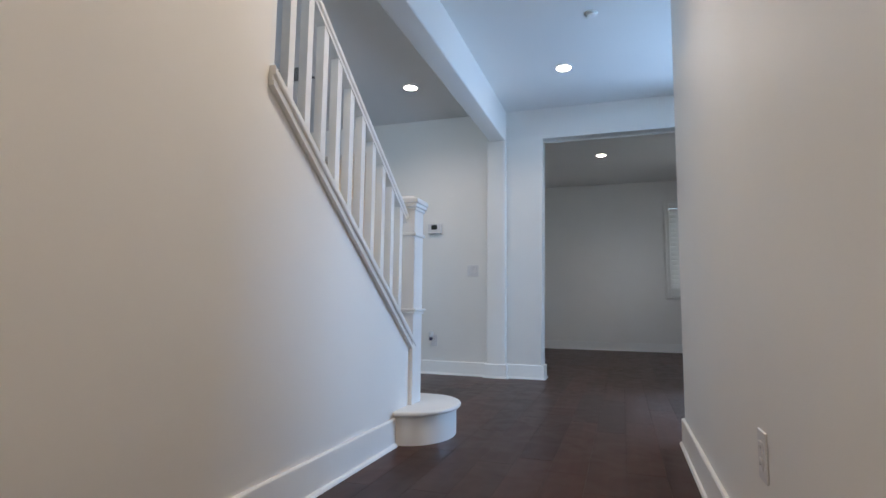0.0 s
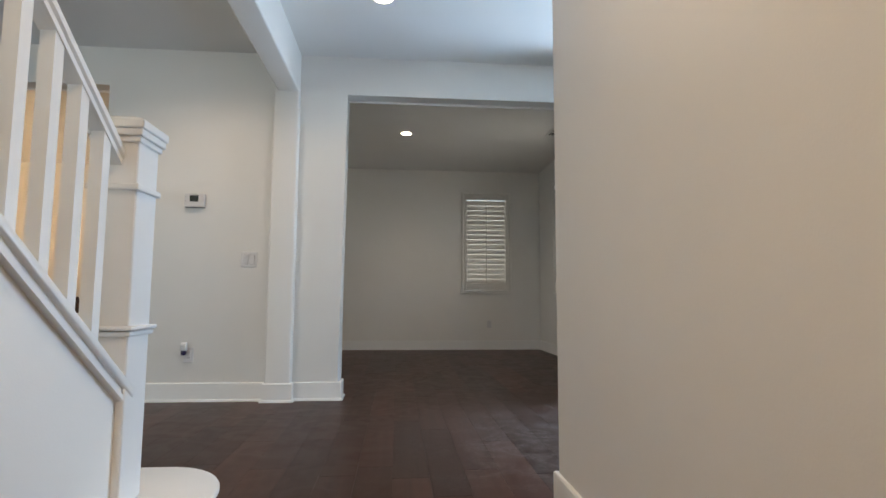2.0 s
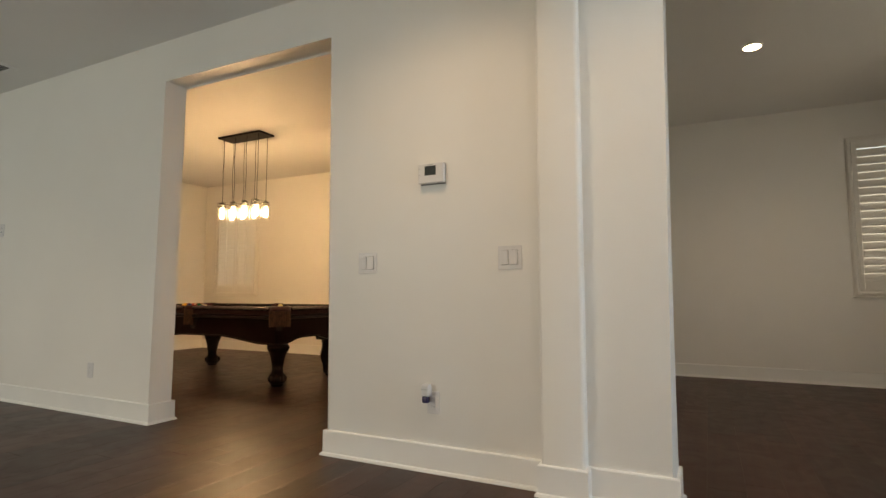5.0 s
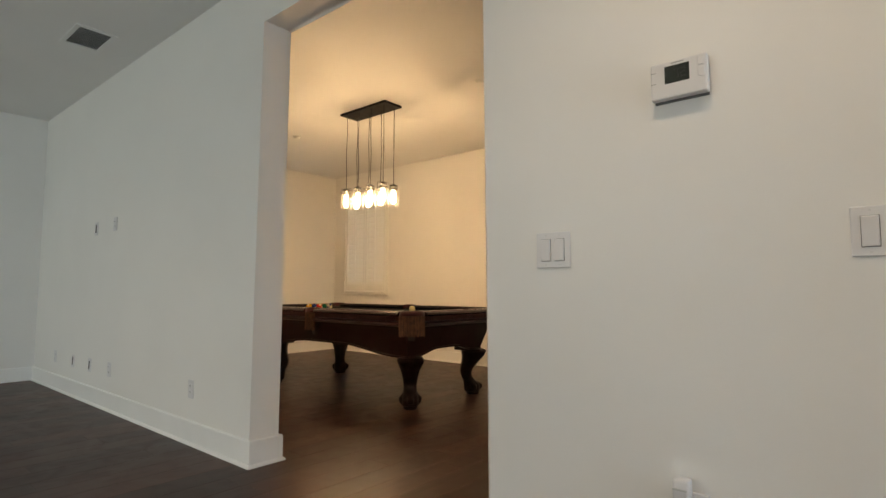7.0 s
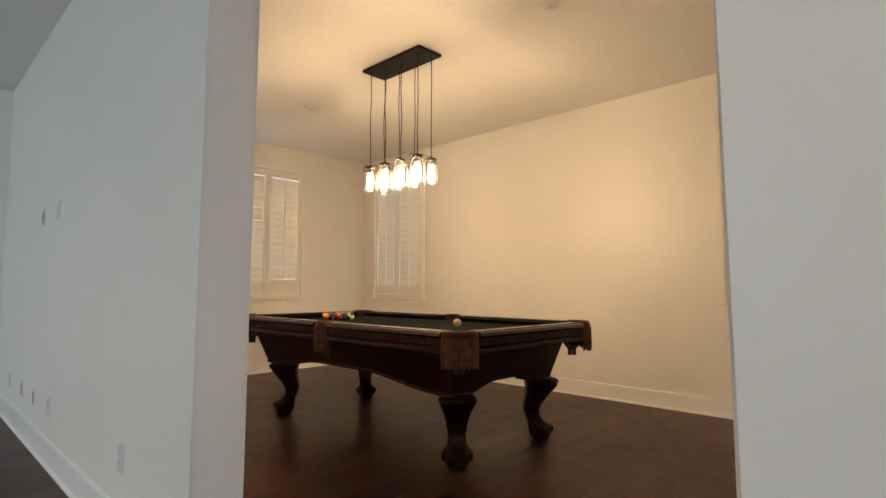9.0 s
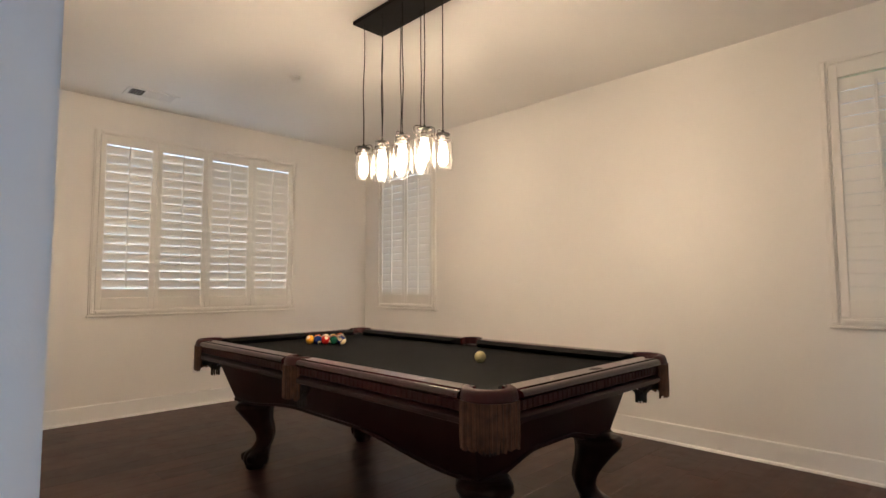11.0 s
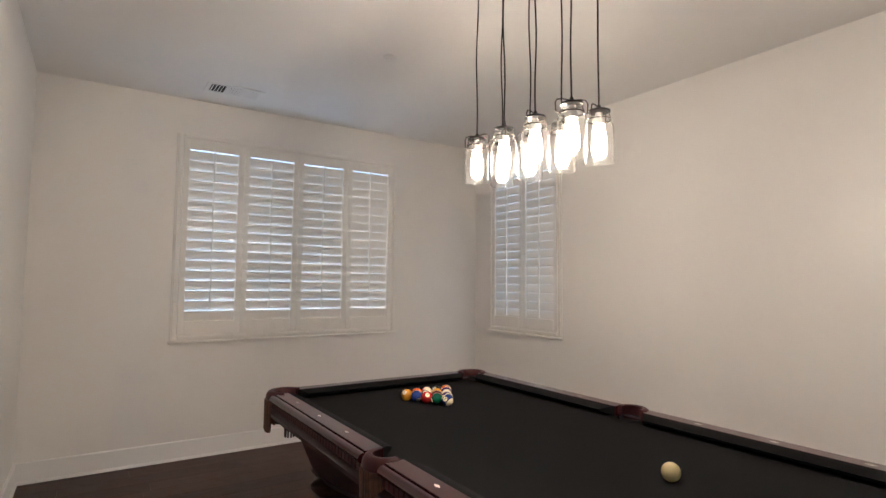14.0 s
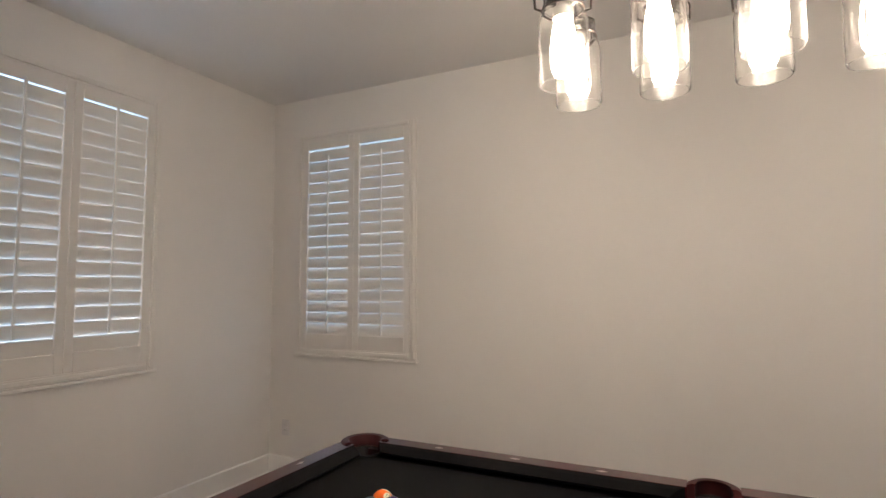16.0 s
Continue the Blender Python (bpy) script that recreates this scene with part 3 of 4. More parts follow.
def dshape(cx, cy, rx, ry, back, n=40):
    pts = [(back, cy - ry)]
    for k in range(n + 1):
        a = -math.pi / 2 + math.pi * k / n
        pts.append((cx + rx * max(0.0, math.cos(a)), cy + ry * math.sin(a)))
    pts.append((back, cy + ry))
    return pts


TCY = 2.268
bm = prism(bmesh.new(), dshape(SX1 + 0.005, TCY, 0.25, 0.318, -1.45), "z", 0, 0.165)
part("starting_riser", bm, STAIRWHITE, stair, "", True)
bm = bmesh.new()
rings = []
for inset, z in ((0.011, 0.165), (0.004, 0.168), (0.0, 0.174), (0.0, 0.184), (0.004, 0.190), (0.011, 0.193)):
    rings.append([bm.verts.new((x, y, z)) for x, y in dshape(SX1 + 0.005, TCY, 0.278 - inset, 0.346 - inset, -1.45)])
for p, q in zip(rings, rings[1:]):
    for i in range(len(p)):
        bm.faces.new((p[i - 1], p[i], q[i], q[i - 1]))
bm.faces.new(rings[-1])
bm.faces.new(rings[0][::-1])
part("starting_tread", bm, STAIRWHITE, stair, "", "edges")
for k in range(1, 14):
    y = 2.56 - RUN * k
    part("riser", boxed(-1.45, y - 0.03, STEP * k, SX0 - 0.002, y - 0.01, STEP * (k + 1) - 0.028), STAIRWHITE, stair)
    part("tread", boxed(-1.45, y - 0.03 - RUN, STEP * (k + 1) - 0.027, SX0 - 0.002, y + 0.012, STEP * (k + 1), 0.005, 1), STAIRWHITE, stair)

# sloping cap on the wall, with a moulding below it and down to the step


def sloped(bm, x0, x1, dz0, dz1, ya=YC, yb=2.200):
    return prism(bm, [(ya, cap_z(ya) + dz0), (yb, cap_z(yb) + dz0), (yb, cap_z(yb) + dz1), (ya, cap_z(ya) + dz1)], "x", x0, x1)


bm = sloped(bmesh.new(), SX0 - 0.03, SX1 + 0.03, -0.024, 0.014)
round_edges(bm, lambda a, b: abs(a.y - b.y) > 1, 0.008, 3)
part("stringer_cap", bm, STAIRWHITE, stair, "", "edges")
bm = sloped(bmesh.new(), SX1, SX1 + 0.016, -0.048, -0.023)
sloped(bm, SX1, SX1 + 0.023, -0.064, -0.046, YC, 2.184)
box(bm, SX1 + 0.0003, 2.174, 0.193, SX1 + 0.016, 2.198, cap_z(2.198) - 0.048)
box(bm, SX1 + 0.0003, 2.156, 0.193, SX1 + 0.023, 2.175, cap_z(2.166) - 0.062)
part("stringer_trim", bm, STAIRWHITE, stair)

NX, NY, NH = -0.425, 2.222, 0.075
newel = part("newel_post", boxed(NX - NH, NY - NH, 0.193, NX + NH, NY + NH, 1.44, 0.004, 1), STAIRWHITE, stair)
for z, g, t in ((0.745, 0.012, 0.018), (0.765, 0.02, 0.014), (1.235, 0.012, 0.022), (1.40, 0.010, 0.02), (1.42, 0.018, 0.025), (1.445, 0.025, 0.03)):
    part("newel_moulding", boxed(NX - NH - g, NY - NH - g, z, NX + NH + g, NY + NH + g, z + t, 0.005, 2), STAIRWHITE, newel)
bm = bmesh.new()
r = bmesh.ops.create_cone(bm, cap_ends=True, segments=4, radius1=(NH + 0.021) * 1.414, radius2=NH * 0.9, depth=0.022)
bmesh.ops.rotate(bm, verts=bm.verts, matrix=Matrix.Rotation(radians(45), 3, "Z"))
bmesh.ops.translate(bm, verts=bm.verts, vec=(NX, NY, 1.486))
part("newel_cap", bm, STAIRWHITE, newel)


def rail_z(y):
    return 1.347 + SLOPE * (2.15 - y)


RX0, RX1 = NX - 0.033, NX + 0.033
bm = bmesh.new()
ya, yb = YC - 0.3, NY - NH
prism(bm, [(RX0 + 0.008, 0), (RX1 - 0.008, 0), (RX1 - 0.008, 0.02), (RX1, 0.028), (RX1, 0.052), (RX1 - 0.012, 0.064), (RX0 + 0.012, 0.064), (RX0, 0.052), (RX0, 0.028), (RX0 + 0.008, 0.02)], "y", ya, yb)
for v in bm.verts:
    v.co.z += rail_z(v.co.y) - 0.03
part("handrail", bm, STAIRWHITE, stair, "", True)
k = 0
while True:
    y = 2.056 - 0.133 * k
    if y < YC + 0.03:
        break
    hw = 0.0205
    b0 = cap_z(y) - 0.02
    part("baluster", boxed(NX - hw, y - hw, b0, NX + hw, y + hw, rail_z(y) - 0.005), STAIRWHITE, stair)
    k += 1

# ---- ceiling fittings ----


def downlight(x, y, lit, label):
    t = thing("downlight", pose(x, y, ceiling_at(x, y)), label, "ceiling light", "recessed downlights")
    bm = bmesh.new()
    lathe(bm, [(0.088, -0.001), (0.088, -0.006), (0.072, -0.010), (0.068, -0.0015)], 32)
    part("trim_ring", bm, PLASTIC, t, "", True)
    bm = bmesh.new()
    bmesh.ops.create_circle(bm, cap_ends=True, segments=32, radius=0.067)
    bmesh.ops.translate(bm, verts=bm.verts, vec=(0, 0, -0.0112))
    part("lens", bm, LENS, t, "lit frosted lens")
    watts, tint = lit
    lamp = new("downlight_lamp", bpy.data.lights.new("downlight_lamp", "SPOT"))
    lamp.data.energy, lamp.data.color, lamp.data.shadow_soft_size = watts, tint, 0.05
    lamp.data.spot_size, lamp.data.spot_blend = radians(150), 1.0
    lamp.matrix_basis = pose(x, y, ceiling_at(x, y) - 0.065)
    return t


downlight(0.40, 4.04, DL_FOYER, "lit round recessed downlight in the white ceiling")
downlight(-1.18, 4.05, DL_LIVING, "lit round recessed downlight in the white ceiling")
downlight(0.622, 7.505, DL_FRONT, "warm lit round recessed downlight in the ceiling")
# Two unseen hall downlights, added to warm and brighten the hall walls.
downlight(0.45, 0.9, DL_HALL_FILL, "unseen recessed downlight added to brighten the hall")
downlight(0.5, -1.9, DL_HALL_FILL, "unseen recessed downlight added to brighten the hall")
# Unseen downlight, added as fill for the living room.
downlight(-5.0, 2.0, DL_LIVING, "lit round recessed downlight in the white ceiling")


def sprinkler(x, y):
    t = thing("ceiling_disc", pose(x, y, ceiling_at(x, y)), "small round white sprinkler cover on the ceiling", "sprinkler cover", "ceiling covers")
    part("plate", lathe(bmesh.new(), [(0.052, -0.0005), (0.052, -0.006), (0.047, -0.010)], 28), PLASTIC, t, "", True)
    part("cover", lathe(bmesh.new(), [(0.038, -0.0101), (0.038, -0.020), (0.034, -0.023)], 28), CEIL, t, "", True)


for p in ((0.70, 3.14), (1.398, 6.30), (-6.72, 7.37), (-3.724, 7.39)):
    sprinkler(*p)


def register(x, y, lx_, ly, m, bays, label, along="x"):
    """A ceiling register: a white frame with dark bays of slats."""
    t = thing("ceiling_vent", pose(x, y, ceiling_at(x, y)), label, "air vent", "ceiling vents")
    bm = bmesh.new()
    f = 0.034
    for a in ((-lx_ / 2, -ly / 2, lx_ / 2, -ly / 2 + f), (-lx_ / 2, ly / 2 - f, lx_ / 2, ly / 2), (-lx_ / 2, -ly / 2 + f, -lx_ / 2 + f, ly / 2 - f), (lx_ / 2 - f, -ly / 2 + f, lx_ / 2, ly / 2 - f)):
        box(bm, a[0], a[1], -0.010, a[2], a[3], -0.0005, 0.002, 1)
    inner = (ly if along == "y" else lx_) - 2 * f
    for k in range(1, bays):
        c = -inner / 2 + inner * k / bays
        if along == "y":
            box(bm, -lx_ / 2 + f, c - 0.007, -0.009, lx_ / 2 - f, c + 0.007, -0.0005)
        else:
            box(bm, c - 0.007, -ly / 2 + f, -0.009, c + 0.007, ly / 2 - f, -0.0005)
    part("frame", bm, PLASTIC, t)
    # Near-black sheet paints the shade of a duct that isn't modelled.
    part("backing", boxed(-lx_ / 2 + f, -ly / 2 + f, -0.0015, lx_ / 2 - f, ly / 2 - f, -0.0003), VENTDARK, t, "near-black sheet painted as duct shade behind the slats")
    n = int(inner / 0.024)
    for k in range(n):
        c = -inner / 2 + inner * (k + 0.5) / n
        if along == "y":
            bm = boxed(-lx_ / 2 + f, -0.0105, -0.0007, lx_ / 2 - f, 0.0105, 0.0007)
            mm = pose(0, c, -0.0085, m[k * bays // n], 0, 0)
        else:
            bm = boxed(-0.0055, -ly / 2 + f, -0.0007, 0.0055, ly / 2 - f, 0.0007)
            mm = pose(c, 0, -0.006, 0, m[k * bays // n], 0)
        part("slat", bm, PLASTIC, t).matrix_basis = mm


register(-8.05, 6.6, 0.25, 0.44, (48, -22, -26), 3, "white three-way ceiling register with angled slats", "y")
register(2.67, 7.255, 0.22, 0.36, (25, 22), 2, "white ceiling register with dark slats", "y")
register(-5.635, 4.65, 0.44, 0.29, (20,), 1, "white ceiling register with dark slats", "x")
register(-2.15, 3.42, 0.36, 0.36, (20,), 1, "white ceiling register with dark slats", "x")

# ---- wall plates ----


def outlet(m, label="white duplex outlet in a wall plate", dark=False):
    """Local x along the wall, -y out of it, origin at the plate's centre."""
    t = thing("wall_outlet", m, label, "outlet", "wall outlets")
    part("plate", boxed(-0.039, -0.007, -0.063, 0.039, -0.0003, 0.063, 0.003, 2), PLATE, t)
    if dark:
        part("opening", boxed(-0.012, -0.0085, -0.04, 0.012, -0.006, 0.04), DARKGAP, t, "dark cable opening")
        return t
    for s in (-0.021, 0.021):
        f = part("receptacle", boxed(-0.018, -0.010, s - 0.015, 0.018, -0.0065, s + 0.015, 0.003, 2), PLATE, t)
        part("slot", boxed(-0.008, -0.0105, s - 0.004, -0.006, -0.0098, s + 0.006), DARKGAP, f)
        part("slot", boxed(0.006, -0.0105, s - 0.004, 0.008, -0.0098, s + 0.006), DARKGAP, f)
    return t


outlet(pose(-1.232, W0, 0.388))
outlet(pose(-4.50, W0, 0.367))
outlet(pose(-6.06, W0, 0.35))
outlet(pose(-6.57, W0, 0.343), "white wall plate with a dark cable opening", dark=True)
outlet(pose(-7.06, W0, 0.34), "white wall plate with a dark cable opening", dark=True)
outlet(pose(-7.65, W0, 0.34))
outlet(pose(-6.57, W0, 1.63), "white wall plate with a dark cable opening", dark=True)
outlet(pose(-6.08, W0, 1.64))
outlet(pose(1.215, 0.64, 0.43, 0, 0, -90))
outlet(pose(2.14, YF, 0.44))
outlet(pose(XR, 6.75, 0.42, 0, 0, -90))
outlet(pose(-8.30, YP, 0.384))
outlet(pose(XL, 7.24, 0.41, 0, 0, 90))


def rocker_switch(m):
    t = thing("light_switch", m, "white double rocker light switch plate", "light switch", "light switches")
    part("plate", boxed(-0.068, -0.007, -0.065, 0.068, -0.0003, 0.065, 0.003, 2), PLATE, t)
    for s, tilt in ((-0.027, 4), (0.027, -4)):
        part("rocker_frame", boxed(s - 0.0200, -0.0085, -0.041, s + 0.0200, -0.0065, 0.041, 0.001, 1), SEAM, t)
        part("rocker", boxed(-0.0185, -0.005, -0.0395, 0.0185, 0.003, 0.0395, 0.002, 1), PLATE, t).matrix_basis = pose(s, -0.009, 0, tilt, 0, 0)
    for s in (-0.027, 0.027):
        for z in (-0.054, 0.054):
            part("screw", boxed(s - 0.003, -0.0078, z - 0.001, s + 0.003, -0.0068, z + 0.001), PLASTIC_GREY, t)


rocker_switch(pose(-0.763, W0, 1.207))
rocker_switch(pose(-1.696, W0, 1.20))

th = thing("thermostat", pose(-1.235, W0, 1.72), "white wall thermostat with a small grey display", "thermostat")
part("back_plate", boxed(-0.080, -0.010, -0.066, 0.080, -0.0003, 0.052), SEAM, th)
part("body", boxed(-0.084, -0.040, -0.062, 0.084, -0.010, 0.056, 0.005, 2), PLATE, th)
scr = part("display", boxed(-0.040, -0.0415, -0.016, 0.034, -0.0395, 0.040, 0.001, 1), LCD, th, "dark grey liquid crystal display")
SEG = {"a": (0, 2, 1, 2), "b": (1, 1, 1, 2), "c": (1, 0, 1, 1), "d": (0, 0, 1, 0), "e": (0, 0, 0, 1), "f": (0, 1, 0, 2), "g": (0, 1, 1, 1)}
for ch, ox in (("abc", -0.012), ("abged", 0.008)):
    bm = bmesh.new()
    for s in ch:
        x0, z0, x1, z1 = SEG[s]
        a, b, c, d = ox + x0 * 0.012, 0.000 + z0 * 0.013, ox + x1 * 0.012, 0.000 + z1 * 0.013
        g = 0.0016
        box(bm, min(a, c) - g, -0.0422, min(b, d) - g, max(a, c) + g, -0.0414, max(b, d) + g)
    part("digit", bm, INK, scr)
for z in (0.038, 0.002):
    part("button", boxed(0.058, -0.043, z - 0.018, 0.078, -0.0395, z + 0.013, 0.002, 1), PLATE, th)
    part("print_mark", boxed(-0.082, -0.0405, z - 0.012, -0.066, -0.0398, z - 0.010), GREYINK, th)
part("print_mark", boxed(-0.02, -0.0405, 0.046, 0.018, -0.0398, 0.049), GREYINK, th)

af = thing("air_freshener", pose(-1.262, W0 - 0.0105, 0.39), "white plug-in air freshener with dark purple liquid", "air freshener")
part("body", boxed(-0.024, -0.046, 0.036, 0.024, 0, 0.105, 0.010, 3), PLATE, af, "", True)
part("bottle", boxed(-0.019, -0.046, 0.0, 0.019, -0.010, 0.040, 0.008, 3), PURPLE, af, "dark purple liquid bottle", True)
part("grille", boxed(-0.02, -0.052, 0.075, 0.02, -0.049, 0.08), PLASTIC_GREY, af)

# ---- billiard table ----
TX, TY = -5.205, 7.285
HX, HY = 1.425, 0.764
RT = 0.872   # top of the rails
BED = 0.824  # top of the cloth
table = thing("pool_table", pose(TX, TY, 0), "dark mahogany billiard table with black cloth and fringed leather pockets", "pool table")

PR = 0.068
PCX, PCY = HX - 0.114, HY - 0.110
bm = bmesh.new()
ex, ey, c = HX - 0.11, HY - 0.11, 0.085
prism(bm, [(-ex + c, -ey), (-0.06, -ey), (-0.045, -ey + 0.028), (0.045, -ey + 0.028), (0.06, -ey), (ex - c, -ey), (ex, -ey + c), (ex, ey - c), (ex - c, ey), (0.06, ey), (0.045, ey - 0.028), (-0.045, ey - 0.028), (-0.06, ey), (-ex + c, ey), (-ex, ey - c), (-ex, -ey + c)], "z", BED - 0.03, BED)
part("playing_cloth", bm, CLOTH, table, "flat black wool cloth")
part("slate_bed", boxed(-HX + 0.2, -HY + 0.2, 0.74, HX - 0.2, HY - 0.2, BED - 0.031), CLOTH, table)

RAIL = [(0.030, RT - 0.001), (0.032, RT), (0.104, RT), (0.104, RT - 0.045), (0.030, RT - 0.045), (0.030, RT - 0.010)]
ROLL = [(0.0285, RT - 0.009), (0.0285, RT - 0.045), (0.014, RT - 0.043), (0.004, RT - 0.037), (0.0, RT - 0.027), (0.002, RT - 0.017), (0.009, RT - 0.009), (0.019, RT - 0.0055), (0.025, RT - 0.0055)]
CUSH = [(0.1045, RT - 0.001), (0.128, RT - 0.004), (0.168, RT - 0.018), (0.158, RT - 0.030), (0.1045, BED - 0.002)]
SKIRT = [(0.036, RT - 0.0455), (0.07, RT - 0.0455), (0.07, 0.742), (0.026, 0.742), (0.012, 0.748), (0.010, 0.768), (0.022, 0.780), (0.036, 0.785)]


def run(prof, axis, sign, a, b):
    """A moulding along one side: the profile's first number is the distance in from the table's edge."""
    bm = bmesh.new()
    if axis == "x":
        pts = [(sign * (HY - o), z) for o, z in prof]
        prism(bm, pts, "x", a, b)
    else:
        pts = [(sign * (HX - o), z) for o, z in prof]
        prism(bm, pts, "y", a, b)
    return bm


def cushion(axis, sign, a, b):
    bm = run(CUSH, axis, sign, a, b)
    k = 0 if axis == "x" else 1
    edge = HY if axis == "x" else HX
    for v in bm.verts:
        o = edge - abs(v.co[1 - k])
        cut = (o - 0.1045) * 0.75
        v.co[k] += cut if abs(v.co[k] - a) < 1e-6 else -cut
    return bm


sights = []
DENTIL = part("dentil", boxed(-0.0152, -0.007, 0.789, 0.0152, 0.0035, 0.829, 0.003, 1), DENTILWOOD, table)
DENTIL.matrix_basis = pose(HX - 0.029, 0, 0, 0, 0, 90)


def dentil(x, y, turn):
    o = new("dentil", DENTIL.data)
    o.parent = table
    o.matrix_basis = pose(x, y, 0, 0, 0, turn)


for s in (-1, 1):
    for a, b in ((-HX + 0.175, -0.078), (0.078, HX - 0.175)):
        part("rail", run(RAIL, "x", s, a, b), MAHOG_TOP, table, "polished mahogany rail")
        part("rail_roll", run(ROLL, "x", s, a, b), ROLLWOOD, table, "dark glossy rounded rail edge", True)
        part("cushion", cushion("x", s, a + 0.005, b - 0.005), CLOTH, table, "black cloth cushion")
        for k in (1, 2, 3):
            x = math.copysign(0.318 * k + 0.03, a + b)
            sights.append((x, s * (HY - 0.070), 0))
    part("rail", run(RAIL, "y", s, -HY + 0.175, HY - 0.175), MAHOG_TOP, table, "polished mahogany rail")
    part("rail_roll", run(ROLL, "y", s, -HY + 0.175, HY - 0.175), ROLLWOOD, table, "dark glossy rounded rail edge", True)
    part("cushion", cushion("y", s, -HY + 0.18, HY - 0.18), CLOTH, table, "black cloth cushion")
    for k in (-1, 1):
        sights.append((s * (HX - 0.062), k * 0.31, 1))
    part("blind_rail", run(SKIRT, "x", s, -HX + 0.10, HX - 0.10), MAHOG, table, "", True)
    part("blind_rail", run(SKIRT, "y", s, -HY + 0.10, HY - 0.10), MAHOG, table, "", True)
    # carved dentils under the rails
    x = -HX + 0.14
    while x < HX - 0.14:
        if abs(x) > 0.075:
            dentil(x, s * (HY - 0.029), 0)
        x += 0.034
    y = -HY + 0.14
    while y < HY - 0.13:
        dentil(s * (HX - 0.029), y, 90)
        y += 0.034
for x, y, turned in sights:
    dx, dy = (0.007, 0.019) if turned else (0.019, 0.007)
    part("sight", prism(bmesh.new(), [(x - dx, y), (x, y - dy), (x + dx, y), (x, y + dy)], "z", RT - 0.001, RT + 0.0012), PEARL, table, "pearl diamond sight")
part("name_plate", boxed(HX - 0.078, 0.004, RT - 0.001, HX - 0.048, 0.074, RT + 0.0012, 0.0005, 1), NET, table, "small dark name plate")

# apron: leaning boards with a scalloped lower edge


def apron(axis, sign, half):
    bm = bmesh.new()
    n = 48
    rows = []
    top_o, bot_o = (0.115, 0.222) if axis == "x" else (0.205, 0.275)
    for i in range(n + 1):
        u = -half + 2 * half * i / n
        d = half - abs(u)
        s = min(max((d - 0.14) / (0.80 if axis == "x" else 0.36), 0), 1)
        zb = 0.450 + (0.070 if axis == "x" else 0.056) * s * s * (3 - 2 * s)
        col = []
        for z, o in ((0.745, top_o), (zb + 0.018, bot_o - 0.004), (zb + 0.016, bot_o - 0.012), (zb, bot_o - 0.010), (zb, bot_o + 0.03), (0.745, top_o + 0.05)):
            taper = (0.745 - z) / (0.745 - 0.455)
            uu = u * (half - (0.07 if axis == "x" else 0.107) * taper) / half
            w = sign * ((HY if axis == "x" else HX) - o)
            col.append(bm.verts.new((uu, w, z) if axis == "x" else (w, uu, z)))
        rows.append(col)
    for p, q in zip(rows, rows[1:]):
        for k in range(6):
            bm.faces.new((p[k], p[(k + 1) % 6], q[(k + 1) % 6], q[k]))
    bm.faces.new(rows[0])
    bm.faces.new(rows[-1][::-1])
    return bm


for s in (-1, 1):
    part("apron", apron("x", s, HX - 0.207), MAHOG, table, "dark mahogany apron with a scalloped edge", True)
    part("apron", apron("y", s, HY - 0.117), MAHOG, table, "dark mahogany apron with a scalloped edge", True)

# cabriole legs with ball and claw feet
LEG = [(0.060, 0.0), (0.064, 0.016), (0.060, 0.026), (0.080, 0.034), (0.090, 0.058), (0.093, 0.088), (0.084, 0.116), (0.068, 0.140), (0.063, 0.165), (0.062, 0.20), (0.072, 0.26), (0.090, 0.33), (0.112, 0.385), (0.126, 0.420), (0.126, 0.438), (0.112, 0.452), (0.085, 0.460)]


def leg_bend(sx, sy):
    def bend(z):
        k = -0.040 * math.exp(-((z - 0.22) / 0.10) ** 2) + 0.012 * math.exp(-((z - 0.42) / 0.07) ** 2) + 0.014 * math.exp(-((z - 0.09) / 0.05) ** 2)
        return sx * k, sy * k
    return bend


def carving(out):
    """Radius factor of a leg whose outer side faces the angle out: toes on the ball, a leaf on the knee."""
    def claw(z, a):
        d = math.atan2(math.sin(a - out), math.cos(a - out))
        k = math.exp(-((z - 0.085) / 0.042) ** 2)
        knee = math.exp(-((z - 0.425) / 0.06) ** 2)
        shank = math.exp(-((z - 0.22) / 0.07) ** 2)
        toe = max(0.0, math.cos(4.2 * d)) ** 0.6 * (1 if abs(d) < 1.9 else 0.3)
        knuckle = 0.5 + 0.5 * math.cos((z - 0.10) * 150)
        leaf = max(0.0, math.cos(d)) * (0.10 * abs(math.cos(2.5 * d + 9 * (0.5 - z))) + 0.05 * math.cos(7 * d + 60 * z))
        sq = 1 + 0.07 * math.cos(4 * a) * (1 - k)
        return sq * (1 - 0.12 * k + k * toe * (0.22 + 0.07 * knuckle) + knee * leaf - 0.05 * shank * math.cos(2 * d))
    return claw


